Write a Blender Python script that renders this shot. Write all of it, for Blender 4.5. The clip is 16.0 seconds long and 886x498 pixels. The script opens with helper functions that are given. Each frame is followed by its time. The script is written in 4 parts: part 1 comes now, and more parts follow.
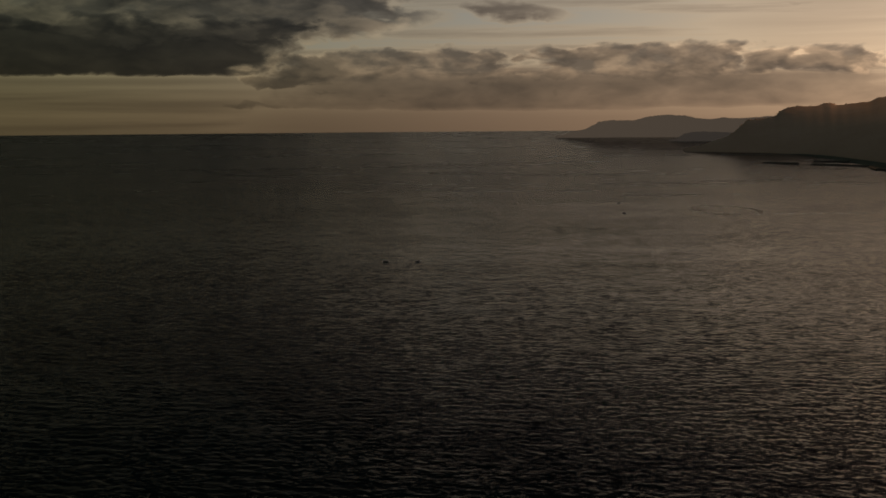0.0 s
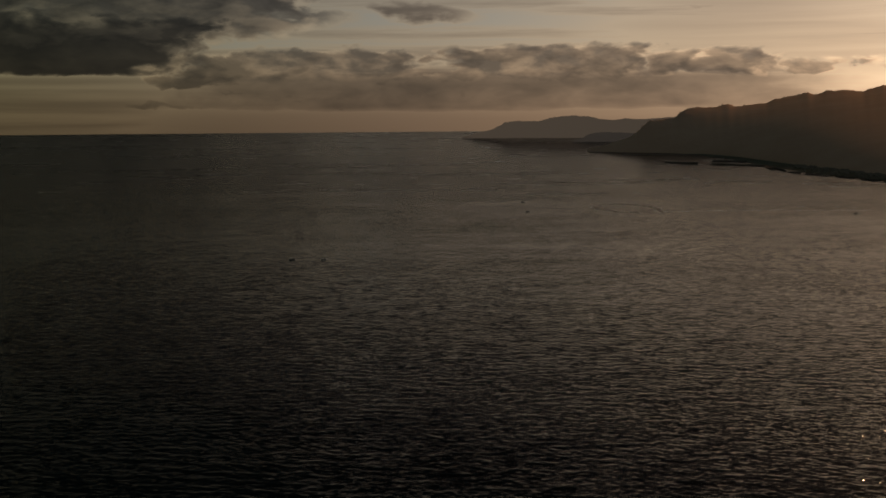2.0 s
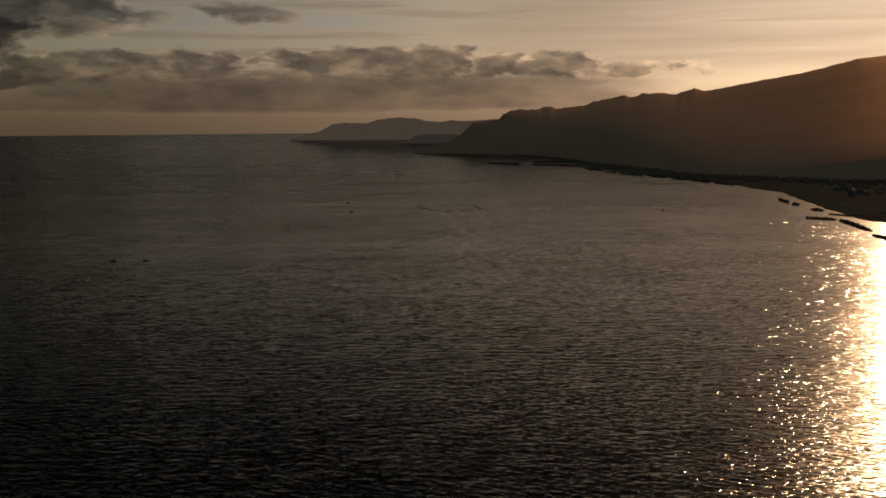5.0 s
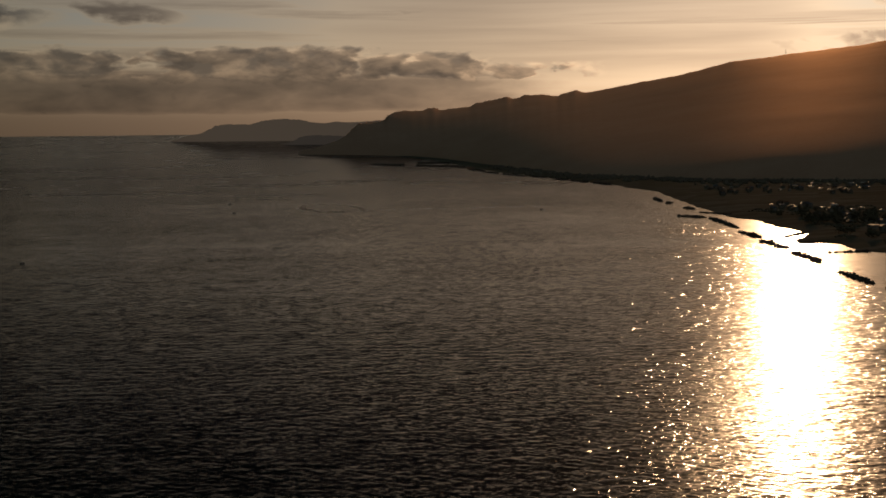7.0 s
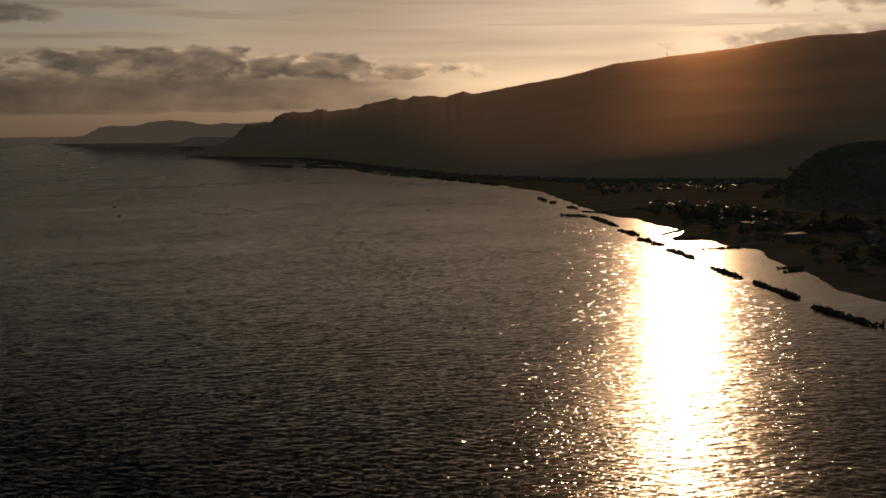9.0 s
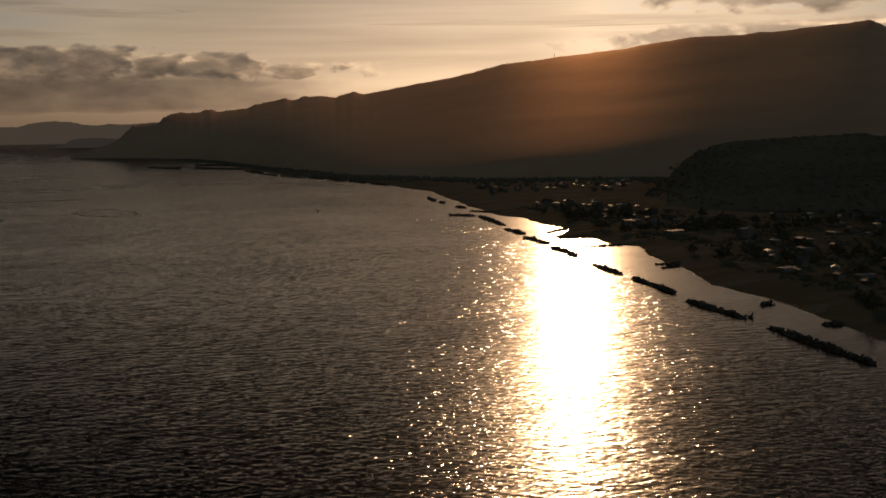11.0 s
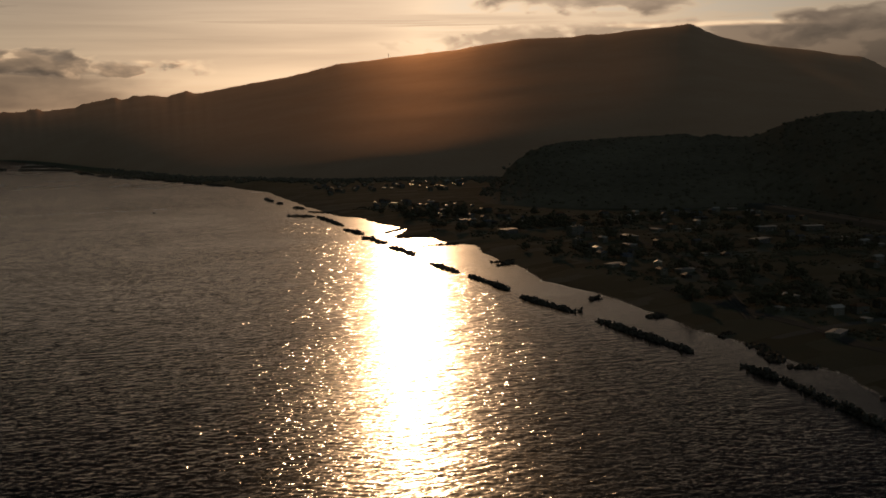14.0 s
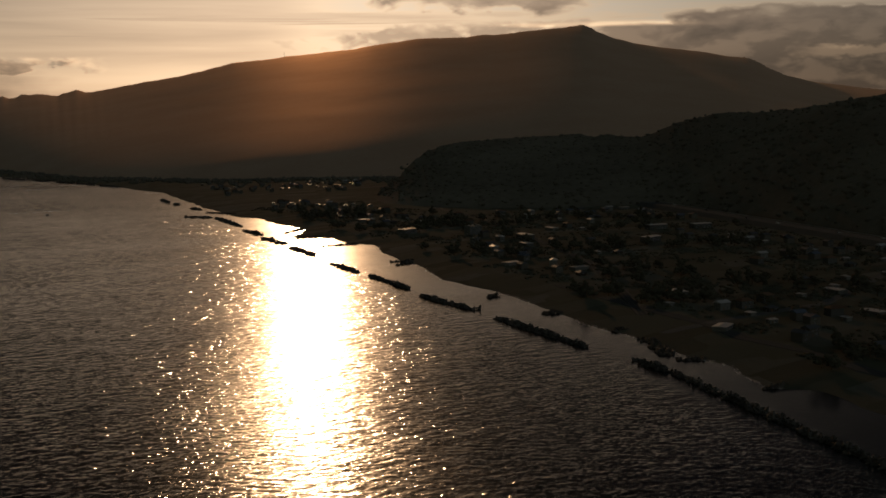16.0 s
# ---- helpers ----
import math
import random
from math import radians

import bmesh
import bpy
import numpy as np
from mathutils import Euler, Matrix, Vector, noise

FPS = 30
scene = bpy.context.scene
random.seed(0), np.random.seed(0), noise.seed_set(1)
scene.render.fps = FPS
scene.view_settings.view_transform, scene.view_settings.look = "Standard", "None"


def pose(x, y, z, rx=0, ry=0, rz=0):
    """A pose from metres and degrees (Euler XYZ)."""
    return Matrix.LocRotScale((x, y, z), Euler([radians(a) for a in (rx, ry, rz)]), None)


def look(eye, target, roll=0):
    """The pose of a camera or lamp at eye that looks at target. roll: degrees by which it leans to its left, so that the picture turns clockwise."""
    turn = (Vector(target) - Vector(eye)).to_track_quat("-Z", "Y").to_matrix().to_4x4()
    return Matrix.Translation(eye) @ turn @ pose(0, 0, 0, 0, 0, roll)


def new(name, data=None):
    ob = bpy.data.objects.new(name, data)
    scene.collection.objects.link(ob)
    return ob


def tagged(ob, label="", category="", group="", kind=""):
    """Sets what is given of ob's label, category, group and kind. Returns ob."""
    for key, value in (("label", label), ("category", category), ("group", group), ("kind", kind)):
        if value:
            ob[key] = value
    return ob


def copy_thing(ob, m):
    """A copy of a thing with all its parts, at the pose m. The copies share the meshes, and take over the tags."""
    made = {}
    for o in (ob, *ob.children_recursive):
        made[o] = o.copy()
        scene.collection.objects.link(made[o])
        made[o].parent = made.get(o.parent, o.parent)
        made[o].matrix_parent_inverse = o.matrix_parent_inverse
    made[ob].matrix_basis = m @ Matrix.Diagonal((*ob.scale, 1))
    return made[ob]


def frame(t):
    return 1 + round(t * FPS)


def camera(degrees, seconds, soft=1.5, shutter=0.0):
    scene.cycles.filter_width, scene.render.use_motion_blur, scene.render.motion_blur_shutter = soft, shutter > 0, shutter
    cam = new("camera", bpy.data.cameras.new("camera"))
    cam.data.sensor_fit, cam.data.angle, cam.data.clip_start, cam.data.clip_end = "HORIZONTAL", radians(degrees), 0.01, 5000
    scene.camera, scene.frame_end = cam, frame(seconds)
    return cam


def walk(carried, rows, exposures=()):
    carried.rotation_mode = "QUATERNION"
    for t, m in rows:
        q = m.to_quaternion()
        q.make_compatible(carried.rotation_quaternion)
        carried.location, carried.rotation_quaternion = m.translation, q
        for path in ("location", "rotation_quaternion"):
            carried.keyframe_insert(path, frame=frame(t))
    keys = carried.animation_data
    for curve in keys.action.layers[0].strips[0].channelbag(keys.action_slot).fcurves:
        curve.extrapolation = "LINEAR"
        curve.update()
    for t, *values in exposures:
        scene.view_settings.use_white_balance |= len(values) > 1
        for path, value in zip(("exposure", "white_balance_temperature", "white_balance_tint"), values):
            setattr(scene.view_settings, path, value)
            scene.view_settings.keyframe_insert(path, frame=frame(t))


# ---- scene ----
# A slow drone shot over the sea, panning from open water to a mountainous coast at sunset.
cam = camera(40.0, 16.0, soft=1.7)
# seconds, x, y, z, heading (clockwise from +y), pitch, roll
PATH = [
    (0.0, 0.00, 0.00, 100.00, 0.000, -5.735, -0.475),
    (0.5, 0.52, -4.24, 99.80, 1.068, -5.727, -0.451),
    (1.0, 1.04, -8.47, 99.59, 2.173, -5.730, -0.437),
    (1.5, 1.57, -12.72, 99.38, 3.262, -5.717, -0.437),
    (2.0, 2.11, -16.96, 99.17, 4.319, -5.730, -0.443),
    (2.5, 2.67, -21.21, 98.96, 5.421, -5.725, -0.454),
    (3.0, 3.24, -25.47, 98.75, 6.704, -5.716, -0.467),
    (3.5, 3.82, -29.73, 98.54, 8.125, -5.714, -0.475),
    (4.0, 4.42, -33.99, 98.36, 9.595, -5.710, -0.480),
    (6.5, 7.30, -55.03, 98.14, 16.210, -5.684, -0.544),
    (7.0, 7.34, -58.87, 98.34, 17.613, -5.688, -0.564),
    (7.5, 7.32, -62.67, 98.56, 18.977, -5.685, -0.597),
    (8.0, 7.21, -66.42, 98.81, 20.300, -5.689, -0.633),
    (8.5, 7.02, -70.11, 99.09, 21.541, -5.696, -0.660),
    (9.0, 6.75, -73.76, 99.39, 22.741, -5.708, -0.681),
    (11.5, 2.21, -90.45, 101.26, 29.079, -5.814, -0.866),
    (12.0, 0.34, -93.00, 101.70, 30.336, -5.844, -0.868),
    (12.5, -1.63, -95.47, 102.13, 31.627, -5.866, -0.864),
    (13.0, -3.69, -97.86, 102.57, 32.937, -5.889, -0.861),
    (13.5, -5.80, -100.21, 103.01, 34.250, -5.912, -0.853),
    (14.0, -7.94, -102.52, 103.47, 35.533, -5.937, -0.849),
    (14.5, -10.11, -104.78, 103.96, 36.824, -5.969, -0.839),
    (15.0, -12.29, -107.02, 104.46, 38.072, -5.999, -0.837),
    (15.5, -14.47, -109.25, 104.98, 39.273, -6.027, -0.836),
    (16.0, -16.66, -111.46, 105.50, 40.375, -6.057, -0.834),
]
EXPOSURE = -0.7
walk(cam, [(t, pose(x, y, z, 90 + pitch, 0, -heading) @ pose(0, 0, 0, 0, 0, roll)) for t, x, y, z, heading, pitch, roll in PATH],
     exposures=((0.0, EXPOSURE + 0.2), (3.0, EXPOSURE), (9.0, EXPOSURE - 0.06), (16.0, EXPOSURE - 0.05)))

# ---- light ----
SUN_AZ, SUN_EL = 34.0, 10.0
sun = new("sun", bpy.data.lights.new("sun", "SUN"))
sun.data.energy, sun.data.angle, sun.data.color = 1.6, radians(0.53), (1.0, 0.585, 0.30)
SUN_WAY = Vector((math.sin(radians(SUN_AZ)) * math.cos(radians(SUN_EL)), math.cos(radians(SUN_AZ)) * math.cos(radians(SUN_EL)), math.sin(radians(SUN_EL))))
sun.matrix_world = look((0, 0, 900), Vector((0, 0, 900)) - SUN_WAY)


class Nodes:
    """Short hand for building a node tree."""

    def __init__(self, tree):
        self.tree = tree
        tree.nodes.clear()

    def add(self, kind, ins=None, **attrs):
        n = self.tree.nodes.new(kind)
        for k, v in attrs.items():
            setattr(n, k, v)
        for k, v in (ins or {}).items():
            if isinstance(v, bpy.types.NodeSocket):
                self.tree.links.new(v, n.inputs[k])
            else:
                n.inputs[k].default_value = v
        return n

    def m(self, op, a, b=0.0, c=0.0):
        return self.add("ShaderNodeMath", {0: a, 1: b, 2: c}, operation=op).outputs[0]

    def step(self, x, lo, hi, a=0.0, b=1.0):
        n = self.add("ShaderNodeMapRange", {0: x, 1: lo, 2: hi, 3: a, 4: b}, interpolation_type="SMOOTHSTEP")
        return n.outputs[0]

    def lin(self, x, lo, hi, a=0.0, b=1.0):
        return self.add("ShaderNodeMapRange", {0: x, 1: lo, 2: hi, 3: a, 4: b}).outputs[0]

    def xyz(self, x, y, z=0.0):
        return self.add("ShaderNodeCombineXYZ", {0: x, 1: y, 2: z}).outputs[0]

    def noise(self, vec, scale, detail=4.0, rough=0.55, warp=0.0):
        return self.add("ShaderNodeTexNoise", {"Vector": vec, "Scale": scale, "Detail": detail, "Roughness": rough, "Distortion": warp}).outputs[0]

    def mix(self, f, a, b, blend="MIX"):
        n = self.add("ShaderNodeMix", data_type="RGBA", blend_type=blend)
        for k, v in ((0, f), (6, a), (7, b)):
            if isinstance(v, bpy.types.NodeSocket):
                self.tree.links.new(v, n.inputs[k])
            else:
                n.inputs[k].default_value = v if k == 0 else (*v[:3], 1.0)
        return n.outputs[2]

    def ramp(self, f, stops):
        n = self.add("ShaderNodeValToRGB", {0: f})
        e = n.color_ramp.elements
        while len(e) < len(stops):
            e.new(0.5)
        for el, (p, c) in zip(e, stops):
            el.position, el.color = p, (*c, 1.0)
        return n.outputs[0]


# ---- sky: a low hazy sun, with banks of cloud ----
world = bpy.data.worlds.new("sky")
scene.world = world
world.use_nodes = True
w = Nodes(world.node_tree)
sky = w.add("ShaderNodeTexSky", sky_type="NISHITA", sun_disc=False, sun_elevation=radians(SUN_EL), sun_rotation=radians(SUN_AZ),
            altitude=0.0, air_density=1.0, dust_density=1.2, ozone_density=1.0).outputs[0]
way = w.add("ShaderNodeTexCoord").outputs["Generated"]
sx = w.add("ShaderNodeSeparateXYZ", {0: way})
az = w.m("MULTIPLY", w.m("ARCTAN2", sx.outputs[0], sx.outputs[1]), 57.2958)
el = w.m("MULTIPLY", w.m("ARCSINE", sx.outputs[2]), 57.2958)


def puff(scale_az, scale_el, detail=6.0, rough=0.55, shift=0.0, warp=0.3):
    """Cloud noise about 0, drawn out along the horizon."""
    v = w.xyz(w.m("MULTIPLY", az, scale_az), w.m("MULTIPLY", el, scale_el), shift)
    return w.m("SUBTRACT", w.noise(v, 1.0, detail, rough, warp), 0.5)


def bank(az0, az1, el0, el1, soft_az, soft_lo, soft_hi, rag, noise_out, skew=0.0):
    """Density of a cloud bank between two bearings and two heights, its edges torn by noise."""
    a = w.m("ADD", w.m("SUBTRACT", az, w.m("MULTIPLY", w.m("SUBTRACT", el, 4.0), skew)), w.m("MULTIPLY", noise_out, rag * 9))
    e = w.m("ADD", el, w.m("MULTIPLY", noise_out, rag * 2.2))
    d = w.m("MULTIPLY", w.step(a, az0 - soft_az, az0 + soft_az), w.step(a, az1 - soft_az, az1 + soft_az, 1.0, 0.0))
    d = w.m("MULTIPLY", d, w.step(e, el0 - soft_lo, el0 + soft_lo))
    return w.m("MULTIPLY", d, w.step(e, el1 - soft_hi, el1 + soft_hi, 1.0, 0.0))


def most(*ds):
    out = ds[0]
    for d in ds[1:]:
        out = w.m("MAXIMUM", out, d)
    return out


n_mid, n_fine, n_flat = puff(0.30, 0.85, 5.0, 0.45, 7.7, 0.4), puff(0.9, 2.0, 4.0, 0.5, 1.3, 0.3), puff(0.07, 1.4, shift=5.0)
n_all = w.m("ADD", n_mid, w.m("MULTIPLY", n_fine, 0.45))
low = w.m("ADD", el, w.m("MULTIPLY", n_fine, 0.25))


def deck(d, level, spread_d, n=n_all):
    """A bank filled to a mean density, uneven by noise."""
    return w.m("MULTIPLY", d, w.m("ADD", level, w.m("MULTIPLY", n, spread_d)))


# heavy flat-based bank over the open sea, thinner and paler towards its upper edge
d_dark = w.m("MULTIPLY", bank(-75, -6.5, 2.3, 5.1, 1.6, 0.25, 0.7, 0.8, n_all, 1.3), w.step(low, 2.25, 2.5))
d_dark = deck(d_dark, 0.95, 0.25)
d_dark2 = deck(bank(-75, -2.6, 4.2, 7.5, 2.2, 0.5, 1.2, 0.9, n_all, 0.8), 0.66, 1.3)
# row of cumulus: four groups with flat bases and billowing tops
lumps = w.step(w.m("ADD", n_mid, w.m("MULTIPLY", n_fine, 0.8)), -0.14, 0.12)
fill = w.m("ADD", 0.47, w.m("MULTIPLY", lumps, 0.27))
d_row = most(bank(-8.5, 3.2, 1.85, 3.45, 1.5, 0.22, 0.3, 0.8, n_all), bank(4.0, 14.4, 2.1, 3.7, 1.1, 0.18, 0.3, 0.8, n_all),
             bank(14.3, 20.0, 2.3, 3.45, 0.9, 0.18, 0.25, 0.7, n_all))
d_row = w.m("MULTIPLY", d_row, fill)
d_row2 = w.m("MULTIPLY", bank(19.0, 25.0, 2.25, 3.0, 1.6, 0.2, 0.3, 0.7, n_all), w.m("ADD", 0.22, w.m("MULTIPLY", lumps, 0.42)))
# torn shreds hanging under the row
d_shred = w.m("MULTIPLY", bank(-6, 9, 1.25, 2.1, 2.0, 0.15, 0.15, 0.9, n_fine), w.step(n_fine, -0.05, 0.12, 0.0, 0.66))
# dull veil under the row
d_veil = deck(bank(-9, 22, 0.55, 2.7, 6.0, 0.6, 0.5, 0.5, n_flat), 0.64, 0.5)
d_veil3 = deck(bank(-90, -4, -3.0, 2.5, 8.0, 0.3, 0.4, 0.35, n_flat), 0.44, 0.5, n_flat)
d_veil2 = w.m("MULTIPLY", bank(-14, 30, -2.0, 1.7, 9.0, 0.3, 1.4, 0.35, n_flat), 0.48)
d_bar = deck(bank(-12.5, 6, 0.85, 1.25, 4.0, 0.16, 0.16, 0.35, n_fine), 0.56, 0.6)
# thin streaks and scraps of lit cloud
d_streak = w.m("MULTIPLY", bank(18, 44, 3.3, 5.0, 5.0, 0.3, 0.3, 0.2, n_flat), w.step(puff(0.05, 3.2, shift=9.0), -0.05, 0.15, 0.0, 0.36))
d_scrap = deck(bank(4.4, 8.0, 4.95, 5.75, 1.0, 0.25, 0.25, 0.6, n_all, -2.2), 0.5, 0.6)
d_scrap2 = deck(bank(14.4, 18.4, 5.1, 5.5, 1.2, 0.2, 0.2, 0.4, n_all), 0.34, 0.4)
# a thin overcast, thickest between the row and the sun, in streaks along the horizon
d_thin = w.m("MULTIPLY", w.step(el, 1.6, 3.0), w.m("MULTIPLY", w.step(puff(0.045, 1.1, 6.0, 0.6, 11.0), -0.12, 0.2), 0.34))
d_film = deck(w.m("MULTIPLY", w.step(az, 4, 20), w.m("MULTIPLY", w.step(az, 31, 39, 1.0, 0.0), w.step(el, 1.0, 3.0))), 0.29, 0.35, n_flat)
# cloud by the sun, and the grey mass that caps the summit and hides what lies behind it
d_sun = deck(bank(38.2, 47, 4.95, 6.8, 1.2, 0.22, 0.4, 0.7, n_all), 0.46, 0.7)
d_cap = w.m("MULTIPLY", bank(47.3, 120, -1.0, 4.22, 0.9, 0.3, 0.14, 0.16, n_all), w.m("ADD", 0.52, w.m("MULTIPLY", lumps, 0.16)))
d_cap = w.m("ADD", d_cap, w.m("MULTIPLY", w.m("MULTIPLY", w.step(az, 47.5, 49.5), w.step(low, 3.8, 1.9)), 0.16))
d_cap3 = deck(bank(51.0, 100, 3.3, 4.75, 1.2, 0.3, 0.2, 0.6, n_all), 0.6, 0.8)
d_cap2 = w.m("MULTIPLY", bank(34, 49, 3.2, 4.6, 2.5, 0.3, 0.35, 0.7, n_all), w.m("ADD", 0.14, w.m("MULTIPLY", lumps, 0.3)))
# unseen broken cloud added over the rest, heavier out to sea, darkening its reflections
rise = w.m("SUBTRACT", el, w.step(az, 5, 18, 0.0, 0.8))
d_unseen = w.m("MULTIPLY", w.step(rise, 5.6, 10.5), w.step(puff(0.05, 0.13, shift=2.0), -0.14, 0.16, 0.86, 0.96))
d_unseen = w.m("ADD", d_unseen, w.m("MULTIPLY", w.step(el, 5.0, 9.0), w.step(az, 20, -14, 0.0, 0.13)))
d_unseen = w.m("MULTIPLY", d_unseen, w.step(sx.outputs[1], -0.35, 0.33, 0.08, 1.0))
density = most(d_thin, d_film, d_dark, d_dark2, d_row, d_row2, d_shred, d_veil, d_veil2, d_veil3, d_bar, d_streak, d_scrap, d_scrap2, d_sun, d_cap, d_cap2, d_cap3, d_unseen)
# the sides of the lumps that face the sun
v_sun = w.xyz(w.m("MULTIPLY", w.m("ADD", az, 0.9), 0.30), w.m("MULTIPLY", w.m("ADD", el, 0.28), 0.85), 7.7)
v_sun2 = w.xyz(w.m("MULTIPLY", w.m("ADD", az, 0.4), 0.9), w.m("MULTIPLY", w.m("ADD", el, 0.14), 2.0), 1.3)
n_sun = w.m("ADD", w.m("SUBTRACT", w.noise(v_sun, 1.0, 5.0, 0.45, 0.4), 0.5), w.m("MULTIPLY", w.m("SUBTRACT", w.noise(v_sun2, 1.0, 4.0, 0.5, 0.3), 0.5), 0.5))
facing = w.m("SUBTRACT", w.m("ADD", n_mid, w.m("MULTIPLY", n_fine, 0.5)), n_sun)
lit_cloud = w.m("MULTIPLY", w.step(most(d_row, d_row2, d_dark2), 0.12, 0.4), w.step(el, 1.9, 2.5))
relief_sky = w.m("MULTIPLY", w.step(facing, -0.16, 0.2, -0.30, 0.65), lit_cloud)
TINT = (1.0, 0.965, 0.985)
soft = w.add("ShaderNodeHueSaturation", {"Saturation": 0.78, "Color": sky}).outputs[0]
soft = w.add("ShaderNodeGamma", {"Color": soft, "Gamma": 0.7}).outputs[0]
base = w.mix(1.0, soft, TINT, "MULTIPLY")
# greener away from the sun
base = w.mix(1.0, base, w.mix(w.step(az, -24, 4), (0.84, 0.89, 0.68), (1.0, 1.0, 1.0)), "MULTIPLY")
shade = w.ramp(density, [(0.0, (1, 1, 1)), (0.16, (1.10, 1.0, 0.90)), (0.3, (0.86, 0.77, 0.70)), (0.5, (0.50, 0.44, 0.41)), (0.8, (0.225, 0.208, 0.208)), (1.0, (0.088, 0.086, 0.098))])
# lit upper rim of the cloud that caps the summit
rim = w.m("MULTIPLY", bank(45.8, 53.5, 4.16, 4.36, 1.2, 0.08, 0.10, 0.16, n_flat, -7.0), 0.75)
rim = most(rim, w.m("MULTIPLY", bank(57.0, 63, 2.6, 3.05, 1.0, 0.12, 0.14, 0.5, n_fine), 1.1))
rim = w.add("ShaderNodeCombineColor", {0: w.m("ADD", rim, 1.0), 1: w.m("ADD", w.m("MULTIPLY", rim, 0.9), 1.0), 2: w.m("ADD", w.m("MULTIPLY", rim, 0.75), 1.0)}).outputs[0]
col = w.mix(1.0, w.mix(1.0, base, shade, "MULTIPLY"), rim, "MULTIPLY")
lit = w.add("ShaderNodeCombineColor", {0: w.m("ADD", w.m("MULTIPLY", relief_sky, 1.1), 1.0), 1: w.m("ADD", relief_sky, 1.0), 2: w.m("ADD", w.m("MULTIPLY", relief_sky, 0.85), 1.0)}).outputs[0]
col = w.mix(1.0, col, lit, "MULTIPLY")
# unseen high sky dimmed further, most over the sea, to darken the water
ahead = w.step(sx.outputs[1], -0.35, 0.33)
clear = w.step(sx.outputs[1], 0.1, -0.5, 1.0, 1.6)   # unseen sky behind raised to brighten the land that faces it
heavy = w.m("SUBTRACT", clear, w.m("MULTIPLY", ahead, w.m("MULTIPLY", w.step(rise, 5.2, 14.0), w.step(az, 50, -6, 0.58, 0.9))))
col = w.mix(1.0, col, w.add("ShaderNodeCombineColor", {0: heavy, 1: heavy, 2: heavy}).outputs[0], "MULTIPLY")
bg = w.add("ShaderNodeBackground", {"Color": col, "Strength": 0.083})
w.add("ShaderNodeOutputWorld", {0: bg.outputs[0]})

# ---- materials ----


def material(name):
    mat = bpy.data.materials.new(name)
    mat.use_nodes = True
    return mat, Nodes(mat.node_tree)


def finish(n, **ins):
    names = {"base": "Base Color", "rough": "Roughness", "normal": "Normal", "metal": "Metallic", "ior": "IOR", "sheen": "Sheen Weight",
             "sheen_rough": "Sheen Roughness", "sheen_tint": "Sheen Tint", "spec": "Specular IOR Level", "spec_tint": "Specular Tint"}
    p = n.add("ShaderNodeBsdfPrincipled", {names[k]: ((*v, 1.0) if isinstance(v, tuple) else v) for k, v in ins.items()})
    n.add("ShaderNodeOutputMaterial", {0: p.outputs[0]})
    return p


def bump(n, height, distance, strength=1.0):
    return n.add("ShaderNodeBump", {"Strength": strength, "Distance": distance, "Height": height}).outputs[0]


